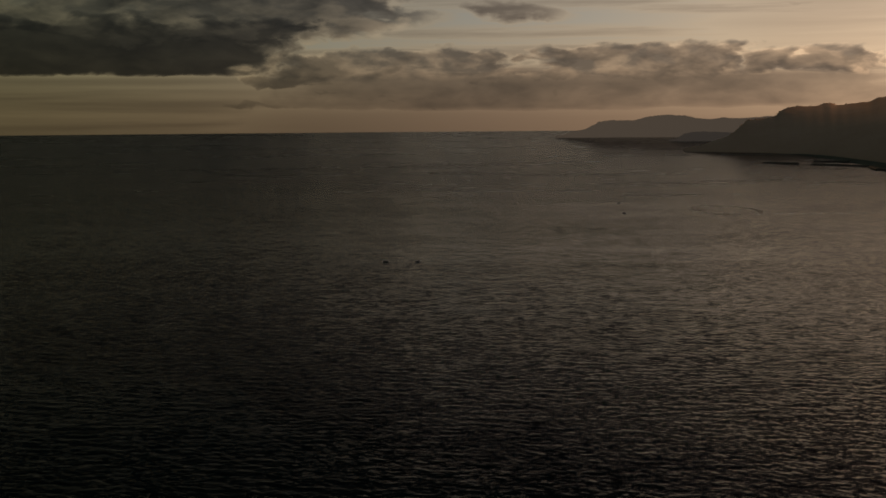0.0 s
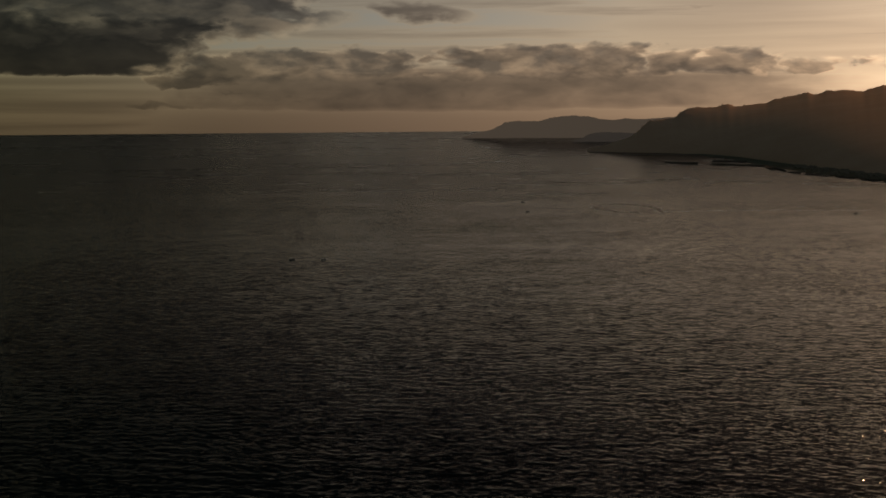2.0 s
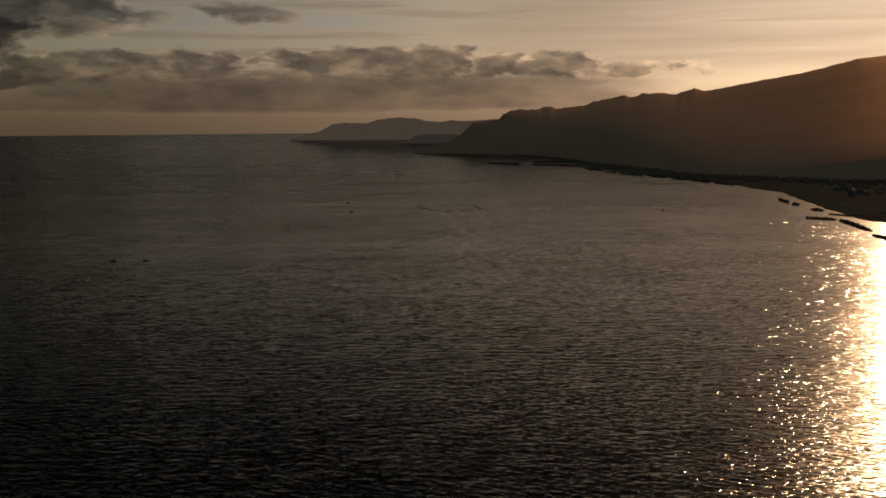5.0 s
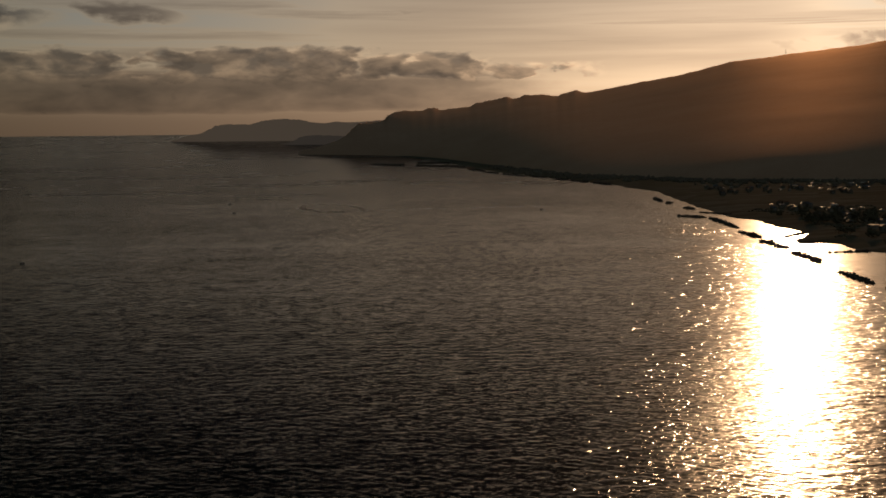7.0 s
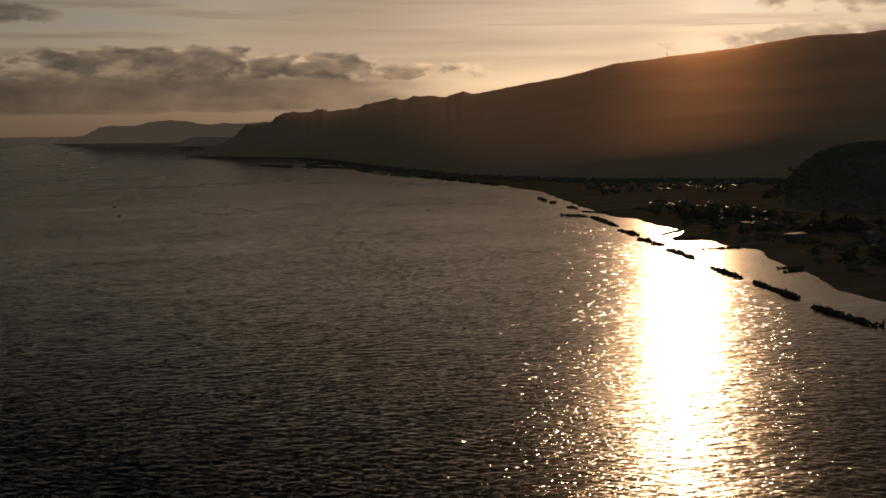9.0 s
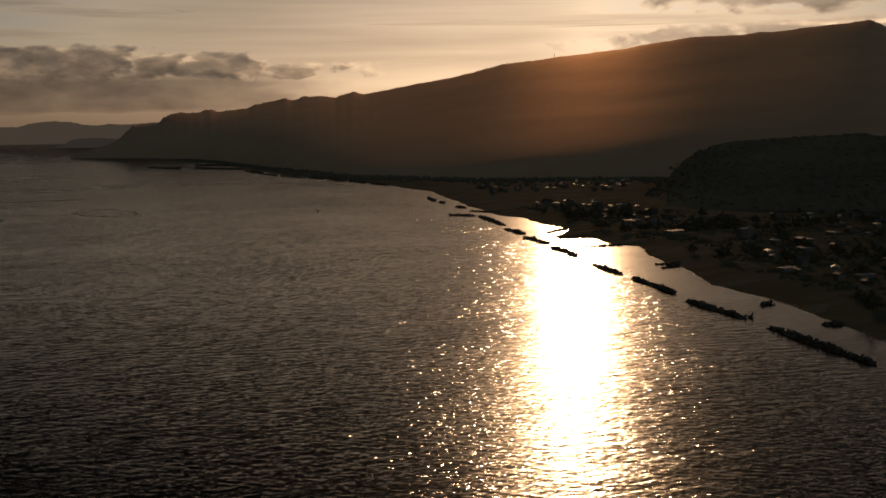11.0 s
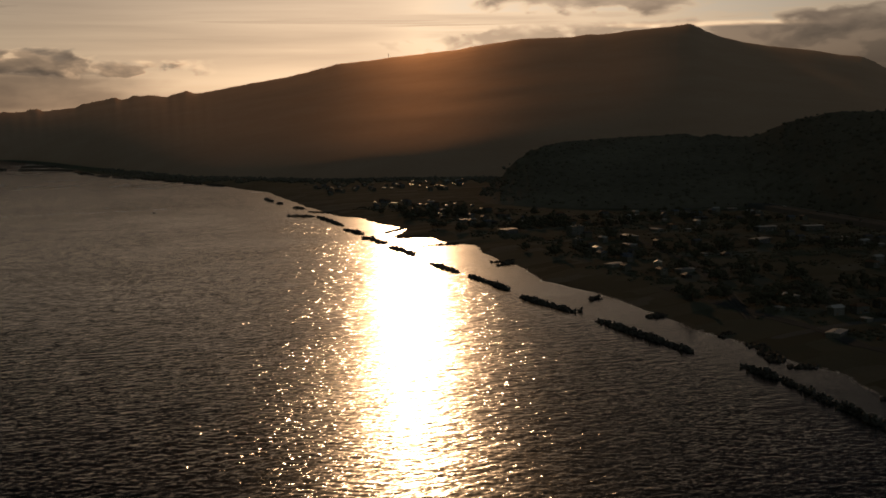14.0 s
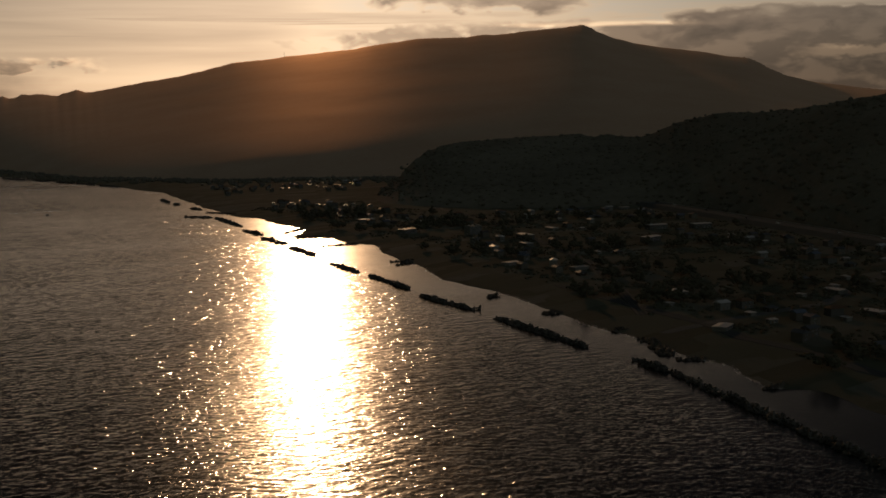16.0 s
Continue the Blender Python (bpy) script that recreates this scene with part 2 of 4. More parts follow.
def make_water():
    """Sea under a light wind: gentle waves, and over them patches of short steep ripples that glint in the sun."""
    mat, n = material("sea_water")
    coord = n.add("ShaderNodeTexCoord")
    at = coord.outputs["Object"]
    crests = n.add("ShaderNodeMapping", {"Vector": at, "Rotation": (0, 0, radians(15)), "Scale": (0.45, 1.0, 1.0)}).outputs[0]
    ripples = n.add("ShaderNodeMapping", {"Vector": at, "Rotation": (0, 0, radians(27)), "Scale": (0.5, 0.9, 1.0)}).outputs[0]
    chop = n.add("ShaderNodeAttribute", attribute_name="chop").outputs["Fac"]
    gust = n.m("ADD", n.noise(crests, 1 / 210, 4.0, 0.6), n.m("MULTIPLY", n.m("SUBTRACT", n.noise(crests, 1 / 38, 3.0, 0.55), 0.5), 0.6))
    force = n.m("MULTIPLY", chop, n.step(gust, 0.3, 0.72, 0.75, 1.25))
    p = n.add("ShaderNodeSeparateXYZ", {0: at})
    far = n.m("SQRT", n.m("ADD", n.m("MULTIPLY", p.outputs[0], p.outputs[0]), n.m("MULTIPLY", p.outputs[1], p.outputs[1])))

    def slope(vec, scale, amount, offset, along=0.55):
        """Slopes of one size of wave."""
        moved = n.add("ShaderNodeVectorMath", {0: vec, 1: (offset, offset * 0.7, 0)}, operation="ADD").outputs[0]
        c = n.add("ShaderNodeTexNoise", {"Vector": moved, "Scale": scale, "Detail": 1.0, "Roughness": 0.55, "Distortion": 0.25}).outputs["Color"]
        c = n.add("ShaderNodeVectorMath", {0: c, 1: (0.5, 0.5, 0.5)}, operation="SUBTRACT").outputs[0]
        return n.add("ShaderNodeVectorMath", {0: c, 1: n.xyz(amount, n.m("MULTIPLY", amount, along))}, operation="MULTIPLY").outputs[0]

    def normal_of(*slopes):
        total = slopes[0]
        for other in slopes[1:]:
            total = n.add("ShaderNodeVectorMath", {0: total, 1: other}, operation="ADD").outputs[0]
        total = n.add("ShaderNodeVectorMath", {0: total, "Scale": force}, operation="SCALE").outputs[0]
        total = n.add("ShaderNodeVectorMath", {0: total, 1: coord.outputs["Normal"]}, operation="ADD").outputs[0]
        # far off the water lies level
        total = n.add("ShaderNodeVectorMath", {0: total, 1: n.xyz(0.0, 0.0, n.step(far, 2400, 4300, 0.0, 1.6))}, operation="ADD").outputs[0]
        return n.add("ShaderNodeVectorMath", {0: total}, operation="NORMALIZE").outputs[0]

    waves = normal_of(slope(crests, 1 / 1.5, n.step(far, 500, 1300, 0.26, 0.12), 0.0, 1.0), slope(crests, 1 / 6.0, n.step(far, 500, 1300, 0.10, 0.16), 77.0, 1.0))
    steep = normal_of(slope(ripples, 1 / 1.05, n.step(far, 420, 800, 1.35, 0.1), 13.0), slope(ripples, 1 / 2.9, n.step(far, 350, 650, 0.4, 1.4), 31.0),
                      slope(ripples, 1 / 6.5, n.step(far, 650, 1300, 0.0, 1.3), 59.0))
    # where ripples stand and where the water between them is smooth
    near_patch = n.step(n.noise(ripples, 1 / 1.1, 1.0, 0.5), 0.42, 0.54)
    far_patch = n.step(n.noise(ripples, 1 / 3.4, 1.0, 0.5), 0.43, 0.53)
    patch = n.m("ADD", n.m("MULTIPLY", near_patch, n.step(far, 450, 700, 1.0, 0.0)), n.m("MULTIPLY", far_patch, n.step(far, 450, 700)))
    sea = n.add("ShaderNodeBsdfPrincipled", {"Base Color": (0.001, 0.006, 0.008, 1.0), "IOR": 1.333, "Normal": waves,
                                             "Roughness": n.m("ADD", n.step(far, 330, 2200, 0.20, 0.26), n.m("MULTIPLY", n.m("SUBTRACT", gust, 0.5), 0.12))})
    glint = n.add("ShaderNodeBsdfPrincipled", {"Base Color": (0.001, 0.006, 0.008, 1.0), "IOR": 1.333, "Normal": steep, "Roughness": n.step(far, 330, 1400, 0.11, 0.15)})
    share = n.m("MULTIPLY", n.m("MULTIPLY", patch, n.step(gust, 0.25, 0.75, 0.36, 0.6)), n.step(chop, 0.2, 0.8, 0.25, 1.0))
    both = n.add("ShaderNodeMixShader", {0: share, 1: sea.outputs[0], 2: glint.outputs[0]})
    n.add("ShaderNodeOutputMaterial", {0: both.outputs[0]})
    return mat


def make_forest(name, a, b, gloss):
    """Woods seen from afar: matt crowns under a broad, warm gloss that imitates sunlit haze."""
    mat, n = material(name)
    at = n.add("ShaderNodeTexCoord").outputs["Object"]
    patch = n.noise(at, 1 / 160, 4.0, 0.6)
    crowns = n.noise(at, 1 / 9, 4.0, 0.65)
    c = n.mix(n.step(n.m("ADD", n.m("MULTIPLY", patch, 0.6), n.m("MULTIPLY", crowns, 0.4)), 0.35, 0.65), a, b)
    relief = bump(n, crowns, 0.2)
    matt = n.add("ShaderNodeBsdfDiffuse", {"Color": c, "Roughness": 1.0, "Normal": relief})
    # orange lobe put in for the haze that glows below the sun
    haze_warm = n.add("ShaderNodeBsdfAnisotropic", {"Color": (0.70 * gloss, 0.42 * gloss, 0.25 * gloss, 1.0), "Roughness": 0.68, "Normal": relief})
    broad = n.add("ShaderNodeBsdfAnisotropic", {"Color": (0.13 * gloss, 0.105 * gloss, 0.085 * gloss, 1.0), "Roughness": 1.0, "Normal": relief})
    both = n.add("ShaderNodeAddShader", {0: haze_warm.outputs[0], 1: broad.outputs[0]})
    both = n.add("ShaderNodeAddShader", {0: matt.outputs[0], 1: both.outputs[0]})
    n.add("ShaderNodeOutputMaterial", {0: both.outputs[0]})
    return mat


def make_ground():
    mat, n = material("coastal_plain")
    at = n.add("ShaderNodeTexCoord").outputs["Object"]
    turned = n.add("ShaderNodeMapping", {"Vector": at, "Rotation": (0, 0, radians(13)), "Scale": (0.45, 1.0, 1.0)}).outputs[0]
    plots = n.add("ShaderNodeTexVoronoi", {"Vector": turned, "Scale": 1 / 20}, distance="CHEBYCHEV")
    grass = n.noise(at, 1 / 3, 5.0, 0.65)
    tone = n.add("ShaderNodeSeparateColor", {0: plots.outputs["Color"]}).outputs[0]
    field = n.ramp(tone, [(0.0, (0.035, 0.042, 0.032)), (0.4, (0.057, 0.064, 0.048)), (0.7, (0.07, 0.075, 0.06)), (0.8, (0.095, 0.098, 0.088)), (0.9, (0.057, 0.064, 0.049)), (1.0, (0.08, 0.082, 0.072))])
    c = n.mix(n.m("MULTIPLY", grass, 0.4), field, (0.032, 0.036, 0.027))
    relief = bump(n, grass, 0.3)
    soil = n.add("ShaderNodeBsdfDiffuse", {"Color": c, "Roughness": 1.0, "Normal": relief})
    # rough sheen added to the ground for the bright haze over it
    haze_sheen = n.add("ShaderNodeBsdfAnisotropic", {"Color": (0.040, 0.034, 0.029, 1.0), "Roughness": 0.85, "Normal": relief})
    both = n.add("ShaderNodeAddShader", {0: soil.outputs[0], 1: haze_sheen.outputs[0]})
    n.add("ShaderNodeOutputMaterial", {0: both.outputs[0]})
    return mat


def make_plain(name, colour, rough=0.8, grain=0.5, spread=0.35, metal=0.0, relief=0.05, spec=0.1):
    mat, n = material(name)
    at = n.add("ShaderNodeTexCoord").outputs["Object"]
    fine, wide = n.noise(at, 1 / grain, 4.0, 0.6), n.noise(at, 1 / (grain * 12), 3.0, 0.55)
    each = n.add("ShaderNodeObjectInfo").outputs["Random"]
    f = n.m("ADD", n.m("MULTIPLY", fine, 0.4), n.m("ADD", n.m("MULTIPLY", wide, 0.35), n.m("MULTIPLY", each, 0.35)))
    dark = tuple(c * (1 - spread) for c in colour)
    lite = tuple(min(1, c * (1 + spread)) for c in colour)
    finish(n, base=n.mix(n.step(f, 0.3, 0.8), dark, lite), rough=rough, metal=metal, normal=bump(n, fine, relief), spec=spec)
    return mat


WATER = make_water()
# far woods: greyed matt tones and strong gloss take the place of haze
FOREST = make_forest("forest_far", (0.096, 0.089, 0.082), (0.135, 0.126, 0.115), 0.62)
FOREST_NEAR = make_forest("forest_near", (0.09, 0.087, 0.077), (0.13, 0.125, 0.108), 0.015)
GROUND = make_ground()
CONCRETE = make_plain("sea_worn_concrete", (0.075, 0.072, 0.068), 0.9, 0.6)
ROCK = make_plain("dark_rock", (0.07, 0.062, 0.055), 0.85, 0.8)

# ---- shape of the place ----
EYE = Vector((0.0, -95.0, 102.0))
ALONG, INLAND = Vector((0.2308, 0.973, 0)), Vector((0.973, -0.2308, 0))   # along the coast, and away from the sea


def lift(x, y):
    """The far sea bends up a little past 2 km, to carry its horizon at the right height."""
    r = math.hypot(x, y + 60)
    return 8.05e-6 * max(0.0, r - 1800.0) ** 2


def curve(points, x):
    """Smooth interpolation through (x, y) pairs."""
    if x <= points[0][0]:
        return points[0][1]
    for (x0, y0), (x1, y1) in zip(points, points[1:]):
        if x <= x1:
            t = (x - x0) / (x1 - x0)
            return y0 + (y1 - y0) * (t * 0.5 + 0.5 * t * t * (3 - 2 * t))
    return points[-1][1]


def rough(x, y, scale, octaves=5, seed=0.0):
    return noise.fractal(Vector((x / scale, y / scale, seed)), 0.9, 2.0, octaves)


def part(name, bm, mat, parent=None, label=""):
    """Link a bmesh as one mesh object, under a thing if one is given."""
    me = bpy.data.meshes.new(name)
    bm.to_mesh(me)
    bm.free()
    me.materials.append(mat)
    ob = new(name, me)
    ob.parent = parent
    return tagged(ob, label)


def sheet(name, rows_of_points, mat, smooth=True):
    """A mesh from a grid of points."""
    rows_n, cols = len(rows_of_points), len(rows_of_points[0])
    verts = [p for row in rows_of_points for p in row]
    faces = [(i * cols + j, i * cols + j + 1, (i + 1) * cols + j + 1, (i + 1) * cols + j) for i in range(rows_n - 1) for j in range(cols - 1)]
    me = bpy.data.meshes.new(name)
    me.from_pydata(verts, [], faces)
    me.materials.append(mat)
    me.polygons.foreach_set("use_smooth", [smooth] * len(faces))
    me.update()
    return new(name, me)


# ---- sea ----
# the shoreline: metres along the coast, metres inland
SHORE = [(-1500, 420), (-600, 400), (-100, 372), (60, 349), (191, 338), (231, 347), (244, 331), (283, 346), (316, 343), (356, 355), (383, 356), (464, 365), (538, 375),
         (596, 373), (644, 383), (691, 397), (758, 403), (835, 429), (857, 413), (862, 414), (913, 420), (940, 394), (1010, 430), (1055, 433),
         (1090, 431), (1168, 438), (1206, 424), (1306, 431), (1480, 448), (1743, 477), (1906, 462), (2145, 426), (2359, 367), (2499, 324),
         (2740, 286), (2970, 255), (3244, 183), (3562, 57), (4054, 1), (4931, -0)]


def wave_heights(x, y, r):
    """Wind waves: many trains of different length and heading, those finer than the mesh left out far off."""
    rs = np.random.RandomState(3)
    z = np.zeros_like(x)
    for i in range(72):
        length = 1.4 * (11 / 1.4) ** ((i + rs.rand()) / 72)
        head_to = radians(15 + rs.randn() * (45 if length < 5 else 24))
        k = 2 * math.pi / length
        slope = 0.010 * min(1.0, (length / 1.8)) * min(1.0, (4.0 / length) ** 1.1)
        fade = np.clip((length * 400 - r) / (length * 130), 0, 1)
        z += fade * slope / k * np.sin(k * (x * math.sin(head_to) + y * math.cos(head_to)) + rs.rand() * 6.283)
    return z


rings = [285.0]
while rings[-1] < 2000:   # rings wider apart the further out
    rings.append(rings[-1] + 0.5 * max(1.0, rings[-1] / 400) ** 1.9)
radii = np.concatenate([[0.0], np.geomspace(30, 280, 14), rings, np.geomspace(2020, 4960, 40)])
bearings = np.radians(np.concatenate([np.arange(-21, 61, 0.092), np.arange(62, 339.01, 2.77)]))
bearings = np.append(bearings, bearings[0] + 2 * math.pi)
rr, aa = np.meshgrid(radii, bearings, indexing="ij")
xx, yy = rr * np.sin(aa), rr * np.cos(aa) - 60
zz = 8.05e-6 * np.maximum(0, rr - 1800) ** 2 + wave_heights(xx, yy, rr) * np.clip((rr - 150) / 150, 0, 1)
s_w, n_w = xx * ALONG.x + yy * ALONG.y, xx * INLAND.x + yy * INLAND.y
off_shore = np.interp(s_w, [p[0] for p in SHORE], [p[1] for p in SHORE]) - n_w
zz = np.where(rr < 2000, zz * np.clip((off_shore - 12) / 45, 0.12, 1), zz)   # calmer behind the breakwaters
n_r, n_a = rr.shape
idx = np.arange(n_r * n_a).reshape(n_r, n_a)
quads = np.stack([idx[:-1, :-1], idx[:-1, 1:], idx[1:, 1:], idx[1:, :-1]], -1).reshape(-1, 4)
me = bpy.data.meshes.new("water")
me.vertices.add(n_r * n_a)
me.vertices.foreach_set("co", np.stack([xx, yy, zz], -1).ravel())
me.loops.add(quads.size)
me.loops.foreach_set("vertex_index", quads.ravel())
me.polygons.add(len(quads))
me.polygons.foreach_set("loop_start", np.arange(0, quads.size, 4))
me.polygons.foreach_set("use_smooth", np.ones(len(quads), bool))
me.update()
me.validate()
me.attributes.new("chop", "FLOAT", "POINT").data.foreach_set("value", np.clip((off_shore - 18) / 60, 0.22, 1).ravel())
me.materials.append(WATER)
tagged(new("water", me), "dark rippled open sea reaching the horizon", "sea", kind="structure")

# ---- coast ----



def shore_n(s):
    return curve(SHORE, s) + 2.5 * rough(s, 3.0, 22, 4) + 5 * rough(s, 9.0, 90, 3)


def place(s, n):
    p = ALONG * s + INLAND * n
    return p.x, p.y


def ground_z(s, n):
    d = n - shore_n(s)
    x, y = place(s, n)
    return lift(x, y) + curve([(-30, -2.5), (0, 0.0), (6, 0.8), (30, 2.6), (60, 3.6), (400, 7.0), (1500, 16.0)], d)


def ground_at(x, y):
    p = Vector((x, y, 0))
    return ground_z(p.dot(ALONG), p.dot(INLAND))


steps = [-30, -8, -2, 0, 1.5, 4, 9, 16, 26, 40, 60, 90, 130, 180, 250, 340, 460, 620, 850, 1200, 1700, 2400, 3300]
ss = [-1500 + 25 * i for i in range(60)] + [4.0 * i for i in range(300)] + [1200 + 14 * i for i in range(100)] + [2600 + 50 * i for i in range(43)]
pts = []
for s in ss:
    n0 = shore_n(s)
    row = []
    for d in steps:
        x, y = place(s, n0 + d)
        z = ground_z(s, n0 + d) + (0.25 * rough(x, y, 14, 3) if d > 3 else 0)
        row.append((x, y, z))
    pts.append(row)
tagged(sheet("ground", pts, GROUND), "flat dark coastal plain with a gravel shore", "ground", kind="structure")


def spread(a0, a1, step):
    k = int((a1 - a0) / step)
    return [a0 + (a1 - a0) * i / k for i in range(k + 1)]


def range_sheet(name, az0, az1, step, foot, crest, heights, mat, power, gully, tree, rows_n=90, back=260, seed=1.0, ridge_rough=0.0, crest_pts=None):
    """A mountain side: for each bearing from EYE it rises from the foot's distance to the crest's, whose height is an angle."""
    grid = []
    crest_pts = [] if crest_pts is None else crest_pts
    for a in spread(az0, az1, step):
        r0, r1 = (sum(curve(c, a + 0.5 * q) * (7 - abs(q)) for q in range(-6, 7)) / 49 for c in (foot, crest))
        sa, ca = math.sin(radians(a)), math.cos(radians(a))
        top = EYE.z + r1 * math.tan(radians(curve(heights, a)))
        even = EYE.z + r1 * math.tan(radians(sum(curve(heights, a + 0.5 * q) * (7 - abs(q)) for q in range(-6, 7)) / 49))
        col_pts = []
        for j in range(rows_n + 9):
            t = j / rows_n
            r = r0 + (r1 - r0) * t if t <= 1 else r1 + back * (t - 1) * rows_n / 8
            x, y = EYE.x + r * sa, EYE.y + r * ca
            z0 = ground_at(x, y) - 2
            k = min(t, 1.0)
            z = z0 + max(0.0, even - z0) * k ** power
            z = z0 + (z - z0) * (1 - k ** 6) + max(0.0, top - z0) * k ** 6
            fold = k * (1 - k) * 4
            z += fold * gully * rough(x, y, 900, 3, seed) * min(1.0, max(0.0, top - z0) / 80)
            z += tree * (0.01 + 0.99 * k ** 14) * (rough(x, y, 11, 3, seed) * 0.6 + rough(x, y, 45, 3, seed + 4) * 0.7)
            z += (2.6 if a < 26 else 1.5) * ridge_rough * k ** 6 * (rough(x, y, 130, 4, seed + 9) + 1.3 * rough(x, y, 48, 3, seed + 13))
            if abs(k - 1) < 1e-6 and t <= 1.0:
                crest_pts.append(Vector((x, y, z)))
            if t > 1:
                z -= (t - 1) * rows_n / 8 * min(110.0, max(0, top - z0))
            col_pts.append((x, y, z))
        grid.append(col_pts)
    return sheet(name, grid, mat)


# main range, from the headland to the summit and down behind the near hill
HEADLAND = [(10.9, -1.25), (11.07, -1.12), (12.04, -0.88), (12.63, -0.7), (13.07, -0.42), (13.41, -0.09), (13.73, 0.16), (14.06, 0.22), (14.84, 0.27), (15.1, 0.54), (15.36, 0.65),
            (16.14, 0.75), (16.79, 0.79), (17.18, 0.86), (17.52, 0.74), (18.1, 0.8), (18.8, 0.87), (19.28, 1.08), (20.07, 1.22), (20.59, 1.34), (20.85, 1.24), (21.12, 1.26),
            (21.38, 1.4), (22.12, 1.43), (22.91, 1.29), (23.14, 1.42), (23.75, 1.6), (24.27, 1.44), (24.75, 1.53)]
SUMMIT = [(26.0, 1.78), (26.9, 1.95), (28.2, 2.13), (29.0, 2.31), (30.05, 2.58), (30.85, 2.78), (32.17, 2.87), (33.75, 3.07), (36.1, 3.27), (37.4, 3.5), (39.5, 3.78),
          (41.6, 3.77), (42.3, 3.89), (43.05, 3.85), (44.3, 4.01), (46.0, 4.15), (47.0, 4.3), (47.35, 4.17), (47.74, 3.9), (48.5, 3.57), (49.55, 3.29), (50.8, 3.11), (52.1, 2.97),
          (53.75, 2.68), (54.5, 2.63), (54.87, 2.44), (55.5, 2.07), (56.24, 1.7), (57.6, 1.4), (60.4, 1.06), (64, 0.6), (80, 1.0)]
RIDGE = HEADLAND + SUMMIT
FOOT = [(10.9, 3580), (14, 3530), (17, 3393), (19, 2949), (21, 2643), (24, 2360), (30, 2131), (40, 2050), (80, 1950)]
CREST = [(10.9, 3620), (13, 3660), (14.5, 3900), (18, 4500), (25, 4720), (34, 4750), (50, 4700), (80, 4600)]
CREST_LINE = []
slope = range_sheet("slope", 10.9, 80, 0.085, FOOT, CREST, RIDGE, FOREST, 0.84, 2, 3.5, rows_n=110, back=240, ridge_rough=1.0, crest_pts=CREST_LINE)
mountain = new("mountain_range")
mountain.location = (2200, 2400, 10)
slope.parent, slope.matrix_parent_inverse = mountain, Matrix.Translation((-2200, -2400, -10))
tagged(mountain, "long forested mountain range falling to a headland in the sea", "mountain")

# near hill over the town
HILL = [(36.6, -4.15), (37.0, -3.75), (37.6, -3.1), (38.1, -2.73), (38.64, -2.09), (39.2, -1.62), (39.73, -1.31), (40.4, -1.07), (42.7, -0.87), (44.3, -0.73), (46.96, -0.68), (47.5, -0.77),
        (48.15, -0.67), (48.7, -0.79), (49.6, -0.85), (50.1, -0.8), (50.8, -0.42), (51.4, -0.16), (52.44, 0.08), (53.5, 0.28), (54.7, 0.26), (56.5, 0.36), (57.7, 0.52), (58.9, 0.72),
        (60.5, 0.94), (66, 1.60), (80, 1.40)]
HILL_FOOT = [(36.6, 1500), (38, 1430), (40, 1370), (46, 1330), (50, 1380), (53, 1270), (56.6, 1110), (60, 990), (66, 880), (80, 800)]
HILL_CREST = [(36.6, 1640), (40, 1720), (50, 1760), (54, 1640), (60, 1420), (80, 1300)]
hill_slope = range_sheet("slope", 36.6, 80, 0.12, HILL_FOOT, HILL_CREST, HILL, FOREST_NEAR, 0.75, 7, 3.0, rows_n=80, back=200, seed=2.5)
hill = new("forested_hill")
hill.location = (1000, 700, 5)
hill_slope.parent, hill_slope.matrix_parent_inverse = hill, Matrix.Translation((-1000, -700, -5))
tagged(hill, "dark wooded hill standing behind the town", "hill")

# distant capes, beyond the headland; emission in their materials makes them pale as haze


def make_far(name, colour, haze_glow):
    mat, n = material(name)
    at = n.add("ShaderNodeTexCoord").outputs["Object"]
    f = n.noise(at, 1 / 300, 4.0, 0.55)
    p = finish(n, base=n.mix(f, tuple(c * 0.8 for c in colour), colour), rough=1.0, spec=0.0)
    # even self-glow standing in for the light of the haze
    p.inputs["Emission Color"].default_value = (*haze_glow, 1.0)
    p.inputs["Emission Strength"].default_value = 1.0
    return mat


CAPE = [(5.2, -0.66), (5.5, -0.5), (5.9, -0.29), (6.41, -0.21), (6.92, -0.01), (7.17, 0.14), (7.68, 0.21), (8.7, 0.2), (9.46, 0.37), (10.21, 0.44), (10.96, 0.39), (11.59, 0.25), (12.08, 0.2), (12.7, 0.29), (13.19, 0.24), (16, 0.4)]
CAPE_NEAR = [(10.24, -0.83), (10.57, -0.68), (10.82, -0.5), (11.06, -0.4), (11.69, -0.33), (12.9, -0.37), (16, -0.25)]
cape = range_sheet("backdrop_cape", 5.2, 16, 0.05, [(6, 4500), (16, 4450)], [(6, 4560), (16, 4580)], CAPE, make_far("far_cape_haze", (0.05, 0.04, 0.03), (0.088, 0.067, 0.050)),
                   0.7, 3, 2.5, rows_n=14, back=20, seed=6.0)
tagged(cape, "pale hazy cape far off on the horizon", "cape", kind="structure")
cape = range_sheet("backdrop_cape_near", 10.24, 16, 0.05, [(10.5, 4210), (16, 4180)], [(10.5, 4230), (11.5, 4290), (16, 4310)], CAPE_NEAR,
                   make_far("near_cape_haze", (0.05, 0.042, 0.034), (0.044, 0.036, 0.030)), 0.7, 3, 3.0, rows_n=14, back=30, seed=7.0)
tagged(cape, "dull brown cape behind the headland", "cape", kind="structure")

